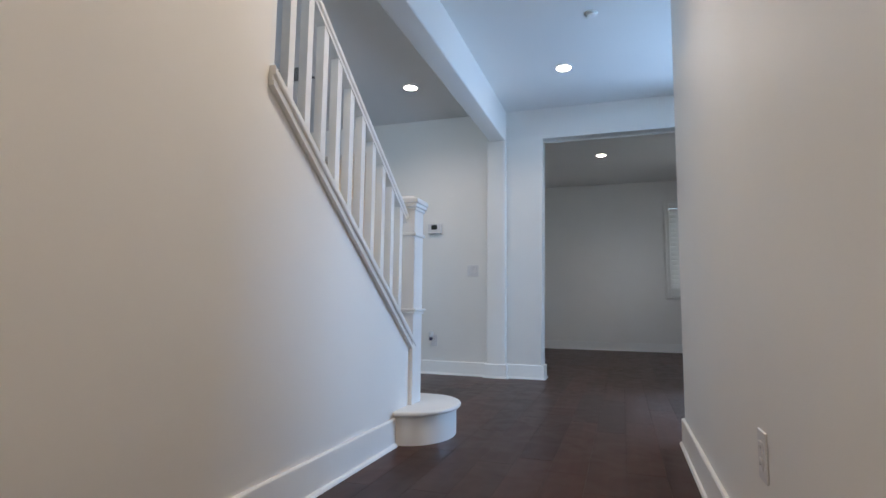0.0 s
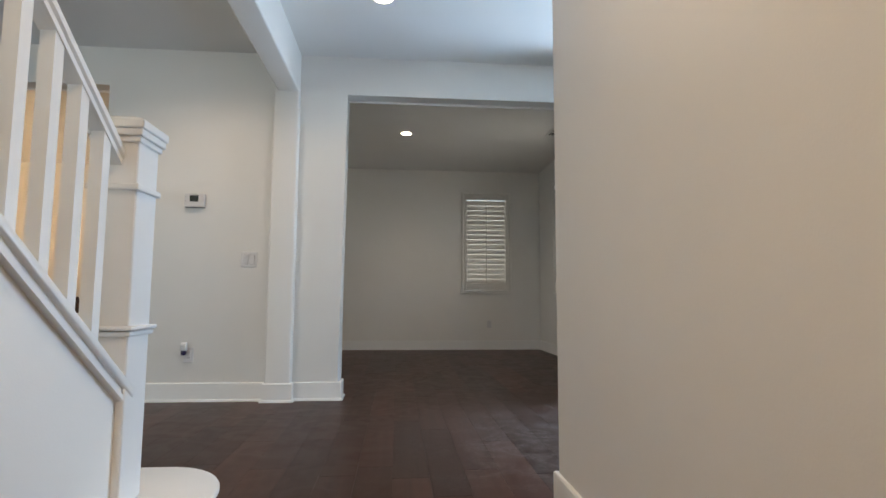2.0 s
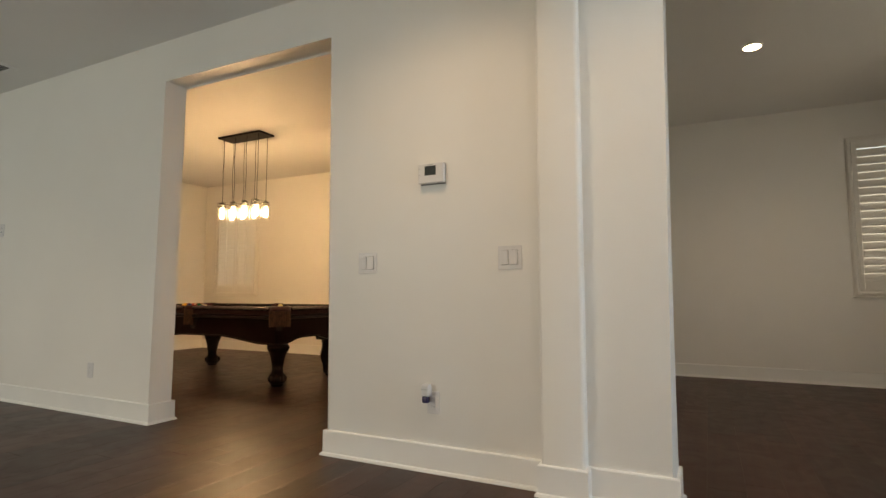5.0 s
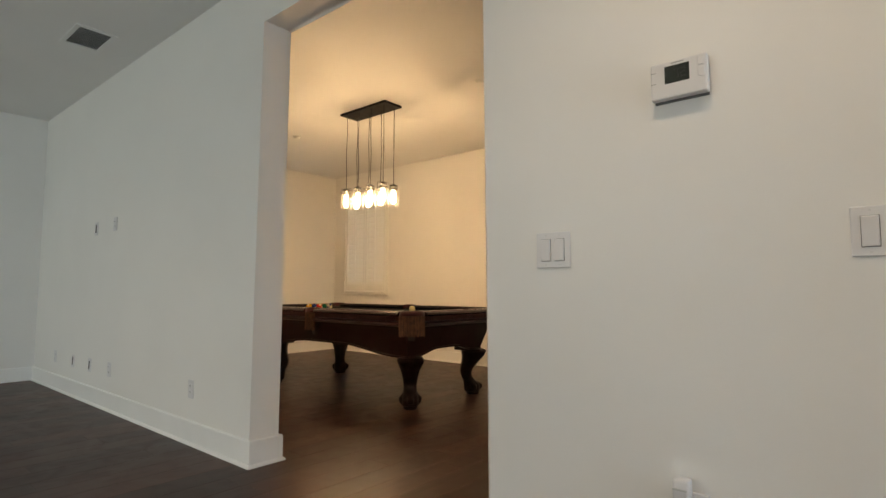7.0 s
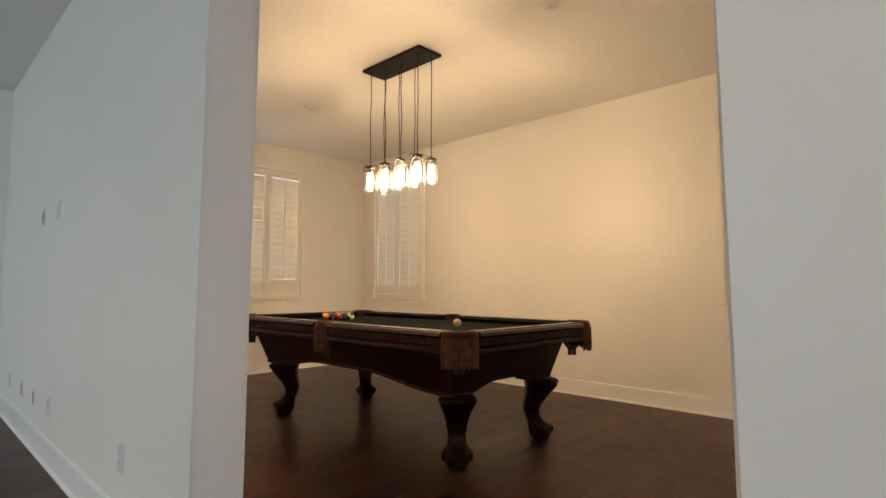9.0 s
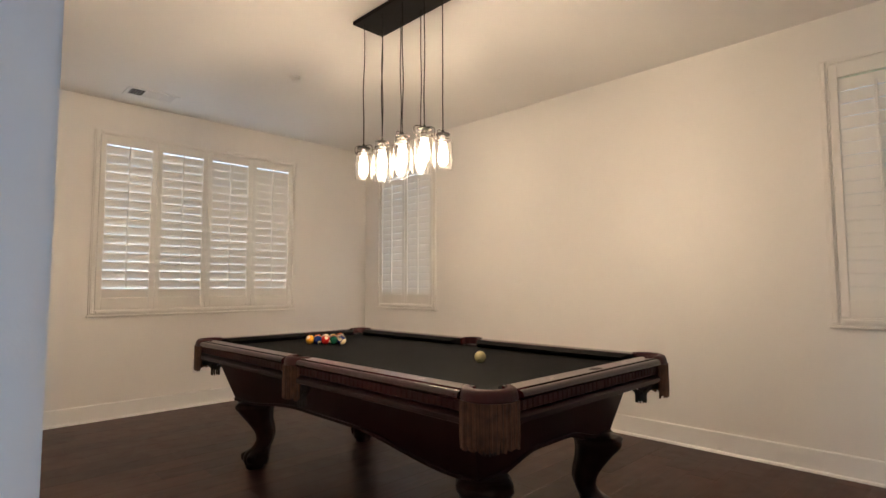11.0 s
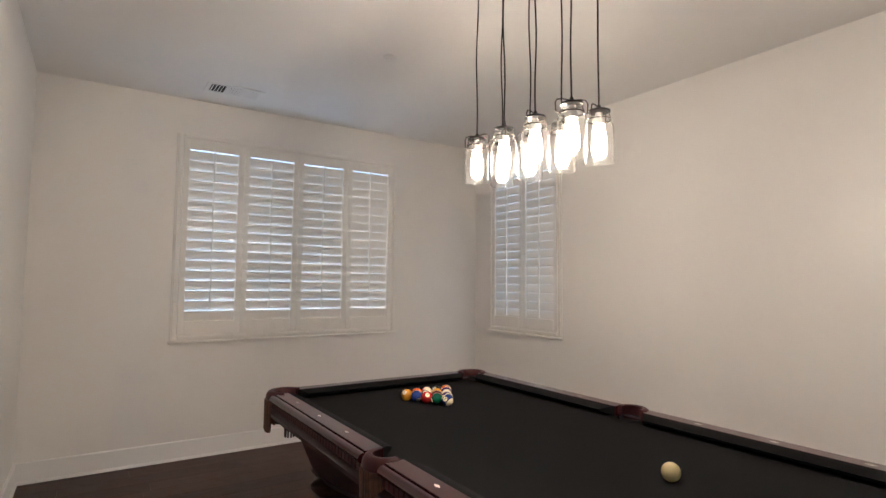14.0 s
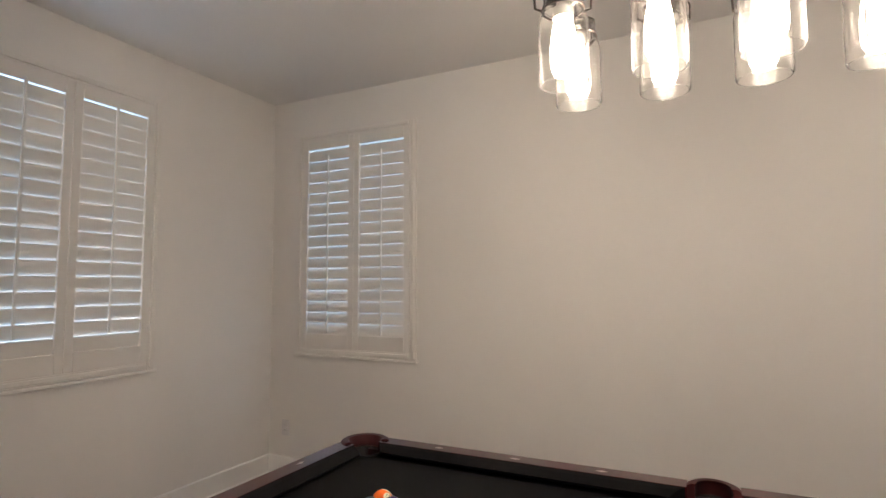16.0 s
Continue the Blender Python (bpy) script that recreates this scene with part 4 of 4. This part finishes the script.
for sx in (-1, 1):
    for sy in (-1, 1):
        fine = []
        for (r0, z0), (r1, z1) in zip(LEG, LEG[1:]):
            for k in range(4):
                fine.append((r0 + (r1 - r0) * k / 4, z0 + (z1 - z0) * k / 4))
        fine.append(LEG[-1])
        lx0, ly0 = sx * 1.045 + 0.06, sy * 0.452
        lg = part("leg", lathe(bmesh.new(), fine[12:], 56, (lx0, ly0), carving(math.atan2(sy, sx)), leg_bend(sx, sy)), CARVED, table, "carved cabriole leg with a claw foot", True)
        part("foot_pad", lathe(bmesh.new(), [(0.058, 0.0), (0.064, 0.010), (0.062, 0.026), (0.055, 0.030)], 28, (lx0 + 0.010 * sx, ly0 + 0.010 * sy)), CARVED, lg, "", True)
        xs, ys = sorted((lx0 - 0.125 * sx, lx0 + 0.02 * sx)), sorted((ly0 - 0.125 * sy, ly0 + 0.05 * sy))
        part("leg_block", boxed(xs[0], ys[0], 0.444, xs[1], ys[1], 0.50, 0.006, 2), MAHOG, lg)


def arc_block(cx, cy, a0, a1, prof, n=18):
    """Sweeps (radius, z) rows about a centre from angle a0 to a1 (degrees)."""
    bm = bmesh.new()
    rows = []
    for i in range(n + 1):
        a = radians(a0 + (a1 - a0) * i / n)
        rows.append([bm.verts.new((cx + r * math.cos(a), cy + r * math.sin(a), z)) for r, z in prof])
    m = len(prof)
    for p, q in zip(rows, rows[1:]):
        for k in range(m):
            bm.faces.new((p[k], p[(k + 1) % m], q[(k + 1) % m], q[k]))
    bm.faces.new(rows[0])
    bm.faces.new(rows[-1][::-1])
    return bm


def fringe(cx, cy, rad, a0, a1, z0, length, n):
    bm = bmesh.new()
    for i in range(n):
        a = radians(a0 + (a1 - a0) * (i + 0.5) / n)
        r = rad + random.uniform(-0.003, 0.004)
        ln = length * random.uniform(0.92, 1.04)
        x, y = cx + r * math.cos(a), cy + r * math.sin(a)
        t = random.uniform(-0.006, 0.006)
        tx, ty = -math.sin(a) * t, math.cos(a) * t
        tube(bm, [(x, y, z0), (x + tx * .3, y + ty * .3, z0 - ln * 0.35), (x + tx * 0.6 + 0.002 * math.cos(a), y + ty * 0.6, z0 - ln * 0.7), (x + tx, y + ty, z0 - ln)], 0.0052, 6)
    return bm


def net(cx, cy, r0, z0, depth):
    bm = bmesh.new()
    n = 9
    for sgn in (-1, 1):
        for i in range(n):
            pts = []
            for k in range(7):
                u = k / 6
                a = 2 * math.pi * i / n + sgn * u * 1.5
                r = r0 * (1 - 0.62 * u * u)
                pts.append((cx + r * math.cos(a), cy + r * math.sin(a), z0 - depth * u))
            tube(bm, pts, 0.005, 5)
    lathe(bm, [(r0 * 0.42, z0 - depth - 0.012), (r0 * 0.45, z0 - depth + 0.012)], 14, (cx, cy))
    for i in range(10):
        a = 2 * math.pi * i / 10
        x, y = cx + r0 * 0.36 * math.cos(a), cy + r0 * 0.36 * math.sin(a)
        tube(bm, [(x, y, z0 - depth), (x * 1, y, z0 - depth - 0.05)], 0.005, 5)
    return bm


LEA = [(0.066, 0.835), (0.066, RT - 0.002), (0.072, RT + 0.006), (0.088, RT + 0.008), (0.100, RT + 0.002), (0.108, RT - 0.012), (0.111, RT - 0.034), (0.106, RT - 0.042), (0.080, RT - 0.042)]
for sx in (-1, 1):
    for sy in (-1, 1):
        mid = math.degrees(math.atan2(sy, sx))
        pk = part("corner_pocket", arc_block(sx * PCX, sy * PCY, mid - 112, mid + 112, LEA, 30), LEATHER, table, "maroon leather pocket cap", True)
        part("pocket_fringe", fringe(sx * PCX, sy * PCY, 0.110, mid - 76, mid + 76, RT - 0.038, 0.168, 58), FRINGE, pk, "hanging brown cord fringe")
        part("pocket_net", net(sx * (PCX - 0.02), sy * (PCY - 0.02), 0.072, 0.755, 0.085), NET, pk, "dark woven leather pocket net")
        part("pocket_liner", lathe(bmesh.new(), [(0.064, 0.70), (0.0655, 0.83), (0.062, 0.83), (0.06, 0.705)], 20, (sx * PCX, sy * PCY)), DARKGAP, pk)
for sy in (-1, 1):
    cy = sy * (HY - 0.075)
    mid = 90 * sy
    pk = part("side_pocket", arc_block(0, cy, mid - 100, mid + 100, [(r - 0.022 if r > 0.07 else r - 0.010, z) for r, z in LEA], 24), LEATHER, table, "maroon leather pocket cap", True)
    part("pocket_fringe", fringe(0, cy, 0.088, mid - 58, mid + 58, RT - 0.038, 0.175, 30), FRINGE, pk, "hanging brown cord fringe")
    part("pocket_net", net(0.02, sy * (HY - 0.07), 0.060, 0.78, 0.12), NET, pk, "dark woven leather pocket net")
    part("pocket_liner", lathe(bmesh.new(), [(0.058, 0.70), (0.060, 0.83), (0.057, 0.83), (0.055, 0.705)], 20, (0, cy)), DARKGAP, pk)

# ---- balls ----
BR = 0.0325
IVORY = material("ivory_ball", (0.68, 0.58, 0.29), 0.12, 0, 0.02, coat=0.3)
WHITEBALL = material("white_spot", (0.76, 0.68, 0.45), 0.12, 0, 0.02)
BALLC = {"yellow": (0.75, 0.36, 0.02), "blue": (0.012, 0.03, 0.16), "red": (0.5, 0.02, 0.02), "purple": (0.05, 0.015, 0.12), "orange": (0.75, 0.14, 0.015), "green": (0.005, 0.09, 0.05), "brown": (0.13, 0.02, 0.015), "black": (0.008, 0.008, 0.009)}


def ball(x, y, color, stripe, number, spin):
    label = f"glossy {color} {'striped' if stripe else 'solid'} billiard ball on black cloth" if number else "plain ivory cue ball on black cloth"
    b = thing("billiard_ball", pose(x, y, BED + BR, *spin), label, "billiard ball", "billiard balls")
    mat = IVORY if not number else (WHITEBALL if stripe else material("ball_" + color, BALLC[color], 0.1, 0, 0.02, coat=0.3))
    bm = bmesh.new()
    bmesh.ops.create_uvsphere(bm, u_segments=28, v_segments=18, radius=BR)
    part("ball_body", bm, mat, b, "", True)
    if stripe:
        bm = bmesh.new()
        prof = [((BR + 0.0002) * math.cos(radians(a)), (BR + 0.0002) * math.sin(radians(a))) for a in range(-32, 33, 4)]
        rings = []
        for r, z in prof:
            rings.append([bm.verts.new((r * math.cos(2 * math.pi * i / 28), r * math.sin(2 * math.pi * i / 28), z)) for i in range(28)])
        for p, q in zip(rings, rings[1:]):
            for i in range(28):
                bm.faces.new((p[i], p[(i + 1) % 28], q[(i + 1) % 28], q[i]))
        part("stripe", bm, material("stripe_" + color, BALLC[color], 0.1, 0, 0.02, coat=0.3), b, "", True)
    if number:
        bm = bmesh.new()
        bmesh.ops.create_uvsphere(bm, u_segments=16, v_segments=32, radius=BR + 0.0005)
        bmesh.ops.delete(bm, geom=[v for v in bm.verts if v.co.z < BR * 0.92], context="VERTS")
        bmesh.ops.rotate(bm, verts=bm.verts, matrix=Matrix.Rotation(radians(90), 3, "X"))
        sp = part("number_spot", bm, WHITEBALL, b, "white number spot", True)
        cu = bpy.data.curves.new("digit", "FONT")
        cu.body, cu.size, cu.align_x, cu.align_y, cu.extrude = str(number), 0.017, "CENTER", "CENTER", 0.0002
        tx = new("digit", cu)
        dg = bpy.context.evaluated_depsgraph_get()
        me = bpy.data.meshes.new_from_object(tx.evaluated_get(dg))
        bpy.data.objects.remove(tx)
        me.materials.append(INK)
        ob = new("digit", me)
        ob.parent = sp
        ob.matrix_basis = pose(0, -BR - 0.0008, 0, 90, 0, 0)


ball(-4.578, 7.358, "ivory", False, 0, (0, 0, 0))
RU, RV = Vector((0.88, 0.475)).normalized(), Vector((-0.475, 0.88)).normalized()
R0 = Vector((-6.138, 7.205))
RACK = [[("yellow", 0, 1), ("blue", 0, 2), ("red", 0, 3), ("green", 0, 6), ("blue", 1, 10)], [("orange", 0, 5), ("green", 1, 14), ("brown", 0, 7), ("purple", 1, 12)], [("red", 1, 11), ("yellow", 1, 9), ("brown", 1, 15)], [("black", 0, 8), ("purple", 0, 4)], [("orange", 1, 13)]]
SPIN = [(-35, 10, 25), (40, -30, 60), (-50, 40, 30), (25, 60, 10), (-30, -50, 55), (60, 15, 40)]
i = 0
for k, row in enumerate(RACK):
    for j, (col, st, num) in enumerate(row):
        p = R0 + RU * (2 * BR + 0.0006) * (j + k / 2) + RV * (2 * BR + 0.0006) * 0.866 * k
        ball(p.x, p.y, col, st, num, SPIN[i % 6])
        i += 1

# ---- pendant over the table ----
CX, CY = -5.177, 7.282
JZ = 1.975
ch = thing("pendant_chandelier", pose(CX, CY, H), "black bar chandelier with eight lit glass jar pendants", "chandelier")
part("canopy", boxed(-0.37, -0.13, -0.026, 0.37, 0.13, -0.0005, 0.004, 2), BRONZE, ch, "dark bronze rectangular canopy")


def jar_mesh():
    bm = bmesh.new()
    # open at the foot, as blown glass with a clear rim
    outer = [(0.0545, 0.0), (0.0572, 0.004), (0.0572, 0.140), (0.0550, 0.155), (0.0469, 0.168), (0.0441, 0.174), (0.0441, 0.180), (0.0474, 0.184), (0.0441, 0.189), (0.0441, 0.205)]
    prof = outer + [(r - 0.0024, z) for r, z in outer[::-1]]
    seg = 32
    rings = [[bm.verts.new((r * math.cos(2 * math.pi * i / seg), r * math.sin(2 * math.pi * i / seg), z)) for i in range(seg)] for r, z in prof]
    n = len(rings)
    for a in range(n):
        p, q = rings[a], rings[(a + 1) % n]
        for i in range(seg):
            bm.faces.new((p[i], p[(i + 1) % seg], q[(i + 1) % seg], q[i]))
    return bm


protos = None
for row, yy in ((0, -0.078), (1, 0.078)):
    for k in range(4):
        x = -0.304 + 0.203 * k
        top = JZ + 0.215 - H
        pts = []
        for q in range(13):
            u = q / 12
            pts.append((x + 0.004 * math.sin(7 * u + k * 2 + row) * math.sin(math.pi * u), yy + 0.004 * math.sin(9 * u + k) * math.sin(math.pi * u), -0.026 + (top + 0.012 + 0.026) * u))
        part("cord", tube(bmesh.new(), pts, 0.0034, 6), BRONZE, ch, "thin black cord", True)
        m = pose(x, yy, JZ - H, 0, 0, 25 + 40 * ((k * 3 + row) % 4))
        if protos is None:
            protos = {}
            j = part("jar", jar_mesh(), JAR, ch, "clear glass mason jar", True)
            protos["jar"] = j.data
            bm = lathe(bmesh.new(), [(0.040, 0.206), (0.045, 0.208), (0.045, 0.214), (0.030, 0.220), (0.010, 0.226), (0.006, 0.238)], 28)
            protos["lid"] = link("lid", bm, BRONZE, True)
            bm = bmesh.new()
            ringp = [(0.0475 * math.cos(2 * math.pi * i / 28), 0.0475 * math.sin(2 * math.pi * i / 28), 0.176) for i in range(29)]
            tube(bm, ringp, 0.0028, 6)
            for s in (-1, 1):
                tube(bm, [(s * 0.049, -0.004, 0.172), (s * 0.064, 0, 0.180), (s * 0.066, 0, 0.215), (s * 0.058, 0, 0.228), (s * 0.040, 0, 0.231), (0, 0, 0.226)], 0.0028, 6)
            protos["bail"] = link("wire_bail", bm, WIRE, True)
            bm = lathe(bmesh.new(), [(0.010, 0.018), (0.021, 0.023), (0.028, 0.036), (0.0305, 0.056), (0.030, 0.088), (0.027, 0.118), (0.022, 0.142), (0.019, 0.1565)], 20)
            protos["bulb"] = link("bulb", bm, BULBGLOW, True)
            bm = lathe(bmesh.new(), [(0.024, 0.1565), (0.024, 0.178), (0.016, 0.184), (0.013, 0.2055)], 16)
            protos["socket"] = link("socket", bm, PLASTIC_GREY, True)
        else:
            j = new("jar", protos["jar"])
            j.parent = ch
            tagged(j, "clear glass mason jar")
        j.matrix_basis = m
        j.visible_shadow = False
        first = row == 0 and k == 0
        for nm, key in (("lid", "lid"), ("wire_bail", "bail"), ("bulb", "bulb"), ("socket", "socket")):
            o = protos[key] if first else new(nm, protos[key].data)
            o.parent = j

# ---- outdoors ----
structure("ground", boxed(-400, -400, -0.5, 400, 400, -0.22), GRASS, "green lawn round the house", "ground")
structure("pavement", boxed(XR + 0.2, 3.0, -0.24, 16, 6.2, -0.02), CONCRETE, "grey concrete entry path", "path")
# Added pale slab: a reflector that brightens the west window's louver gaps.
structure("patio", boxed(-16, 2, -0.24, XL - 0.22, 12, -0.20), CONCRETE, "pale concrete slab added to bounce light into the west louvers", "patio")
structure("road", boxed(16, -300, -0.24, 24, 300, -0.19), material("asphalt", (0.05, 0.05, 0.05), 0.9, 0, 0.2, 3, 0.3, 60), "grey asphalt street", "road")


def tree(x, y, hgt, crown, seed):
    rnd = random.Random(seed)
    t = thing("tree", pose(x, y, -0.22), "leafy green garden tree with a slim trunk", "tree", "garden trees")
    bm = bmesh.new()
    lathe(bm, [(0.14, 0), (0.10, hgt * 0.3), (0.07, hgt * 0.6), (0.03, hgt * 0.9)], 10)
    for k in range(7):
        a, z = rnd.uniform(0, 6.28), hgt * rnd.uniform(0.4, 0.75)
        ln = crown * rnd.uniform(0.5, 0.9)
        tube(bm, [(0, 0, z), (ln * .5 * math.cos(a), ln * .5 * math.sin(a), z + ln * .35), (ln * math.cos(a), ln * math.sin(a), z + ln * .6)], 0.03, 6)
    part("trunk", bm, BARK, t, "", True)
    verts, faces = [], []
    blobs = [(rnd.gauss(0, crown * .4), rnd.gauss(0, crown * .4), hgt * rnd.uniform(.5, 1.0), crown * rnd.uniform(.25, .5)) for _ in range(18)]
    for _ in range(3600):
        bx, by, bz, br = rnd.choice(blobs)
        d = Vector((rnd.gauss(0, 1), rnd.gauss(0, 1), rnd.gauss(0, 1))).normalized() * br * rnd.uniform(.5, 1) ** .5
        c = Vector((bx, by, bz)) + d
        u = Vector((rnd.gauss(0, 1), rnd.gauss(0, 1), rnd.gauss(0, 1))).normalized()
        w = u.orthogonal().normalized()
        s = rnd.uniform(.05, .1)
        i0 = len(verts)
        verts += [c - u * s, c + w * s * .5, c + u * s, c - w * s * .5]
        faces.append((i0, i0 + 1, i0 + 2, i0 + 3))
    me = bpy.data.meshes.new("crown")
    me.from_pydata([tuple(v) for v in verts], [], faces)
    me.materials.append(LEAVES)
    ob = new("crown", me)
    ob.parent = t
    tagged(ob, "dense green leaves", "", "", "stuff")


for i, (x, y, hh, cr) in enumerate(((8.5, 9.2, 4.6, 2.2), (7.0, 13.5, 5.0, 2.4), (10.5, 17.0, 5.5, 2.6))):
    tree(x, y, hh, cr, i + 5)

house = thing("neighbour_house", pose(28, 16, -0.22), "pale stucco two-storey house across the street", "house")
bm = wall_grid("y", -8, 8, -0.2, 0.2, 0, 6.2, [(-6, -4, 1, 2.6), (-2, 0, 0, 2.4), (3, 5.5, 1, 2.6), (-6, -4, 4, 5.4), (-1, 1, 4, 5.4), (3, 5.5, 4, 5.4)])
part("wall", bm, STUCCO, house)
part("side_wall", boxed(0.2, -8, 0, 9, 8, 6.2), STUCCO, house)
part("roof", prism(bmesh.new(), [(-0.9, 6.2), (9.9, 6.2), (4.5, 8.6)], "y", -8.6, 8.6), TILE, house, "red-brown tiled gable roof")
for a in ((-6, -4, 1, 2.6), (3, 5.5, 1, 2.6), (-6, -4, 4, 5.4), (-1, 1, 4, 5.4), (3, 5.5, 4, 5.4)):
    part("window", boxed(-0.06, a[0], a[2], 0.0, a[1], a[3]), DARKGLASS, house)
part("door", boxed(-0.06, -2, 0, 0, 0, 2.4), BARK, house)

# ---- floor planks ----
PW, PL = 0.182, 1.22
rng = random.Random(11)


def plank_bm(bm, x, ya, yb):
    g = 0.0004
    b = 0.0009
    x0, x1, y0, y1 = x + g, x + PW - g, ya + g, yb - g
    lo = [bm.verts.new(p) for p in ((x0, y0, -0.0119), (x1, y0, -0.0119), (x1, y1, -0.0119), (x0, y1, -0.0119))]
    mi = [bm.verts.new(p) for p in ((x0, y0, -b * 0.5), (x1, y0, -b * 0.5), (x1, y1, -b * 0.5), (x0, y1, -b * 0.5))]
    hi = [bm.verts.new(p) for p in ((x0 + b, y0 + b, 0), (x1 - b, y0 + b, 0), (x1 - b, y1 - b, 0), (x0 + b, y1 - b, 0))]
    bm.faces.new(hi)
    for p, q in ((lo, mi), (mi, hi)):
        for k in range(4):
            bm.faces.new((p[k], p[(k + 1) % 4], q[(k + 1) % 4], q[k]))


floor = bpy.data.objects["floor"]
bm = bmesh.new()
plank_bm(bm, 0, 0, PL)
pm = bpy.data.meshes.new("plank")
bm.to_mesh(pm)
bm.free()
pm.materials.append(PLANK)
rest = bmesh.new()
count = 0
x = XL - 0.1
while x < XR + 0.1:
    y = YB - 0.1 - rng.uniform(0, PL)
    while y < YF + 0.1:
        ya, yb = max(y, YB - 0.1), min(y + PL, YF + 0.1)
        cx, cy = x + PW / 2, (ya + yb) / 2
        whole = yb - ya > PL - 1e-6
        near = (-1.0 < cx < 2.6 and 0.6 < cy < 8.4) or (-7.6 < cx <= -1.0 and 3.2 < cy < 8.2)
        if whole and near and count < 300:
            o = new("plank", pm)
            o.parent = floor
            o.location = (x, y, 0)
            count += 1
        elif yb - ya > 0.02:
            plank_bm(rest, x, ya, yb)
        y += PL
    x += PW
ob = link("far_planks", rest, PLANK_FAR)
ob.parent = floor
tagged(ob, "dark brown wood-look planks", "", "", "stuff")
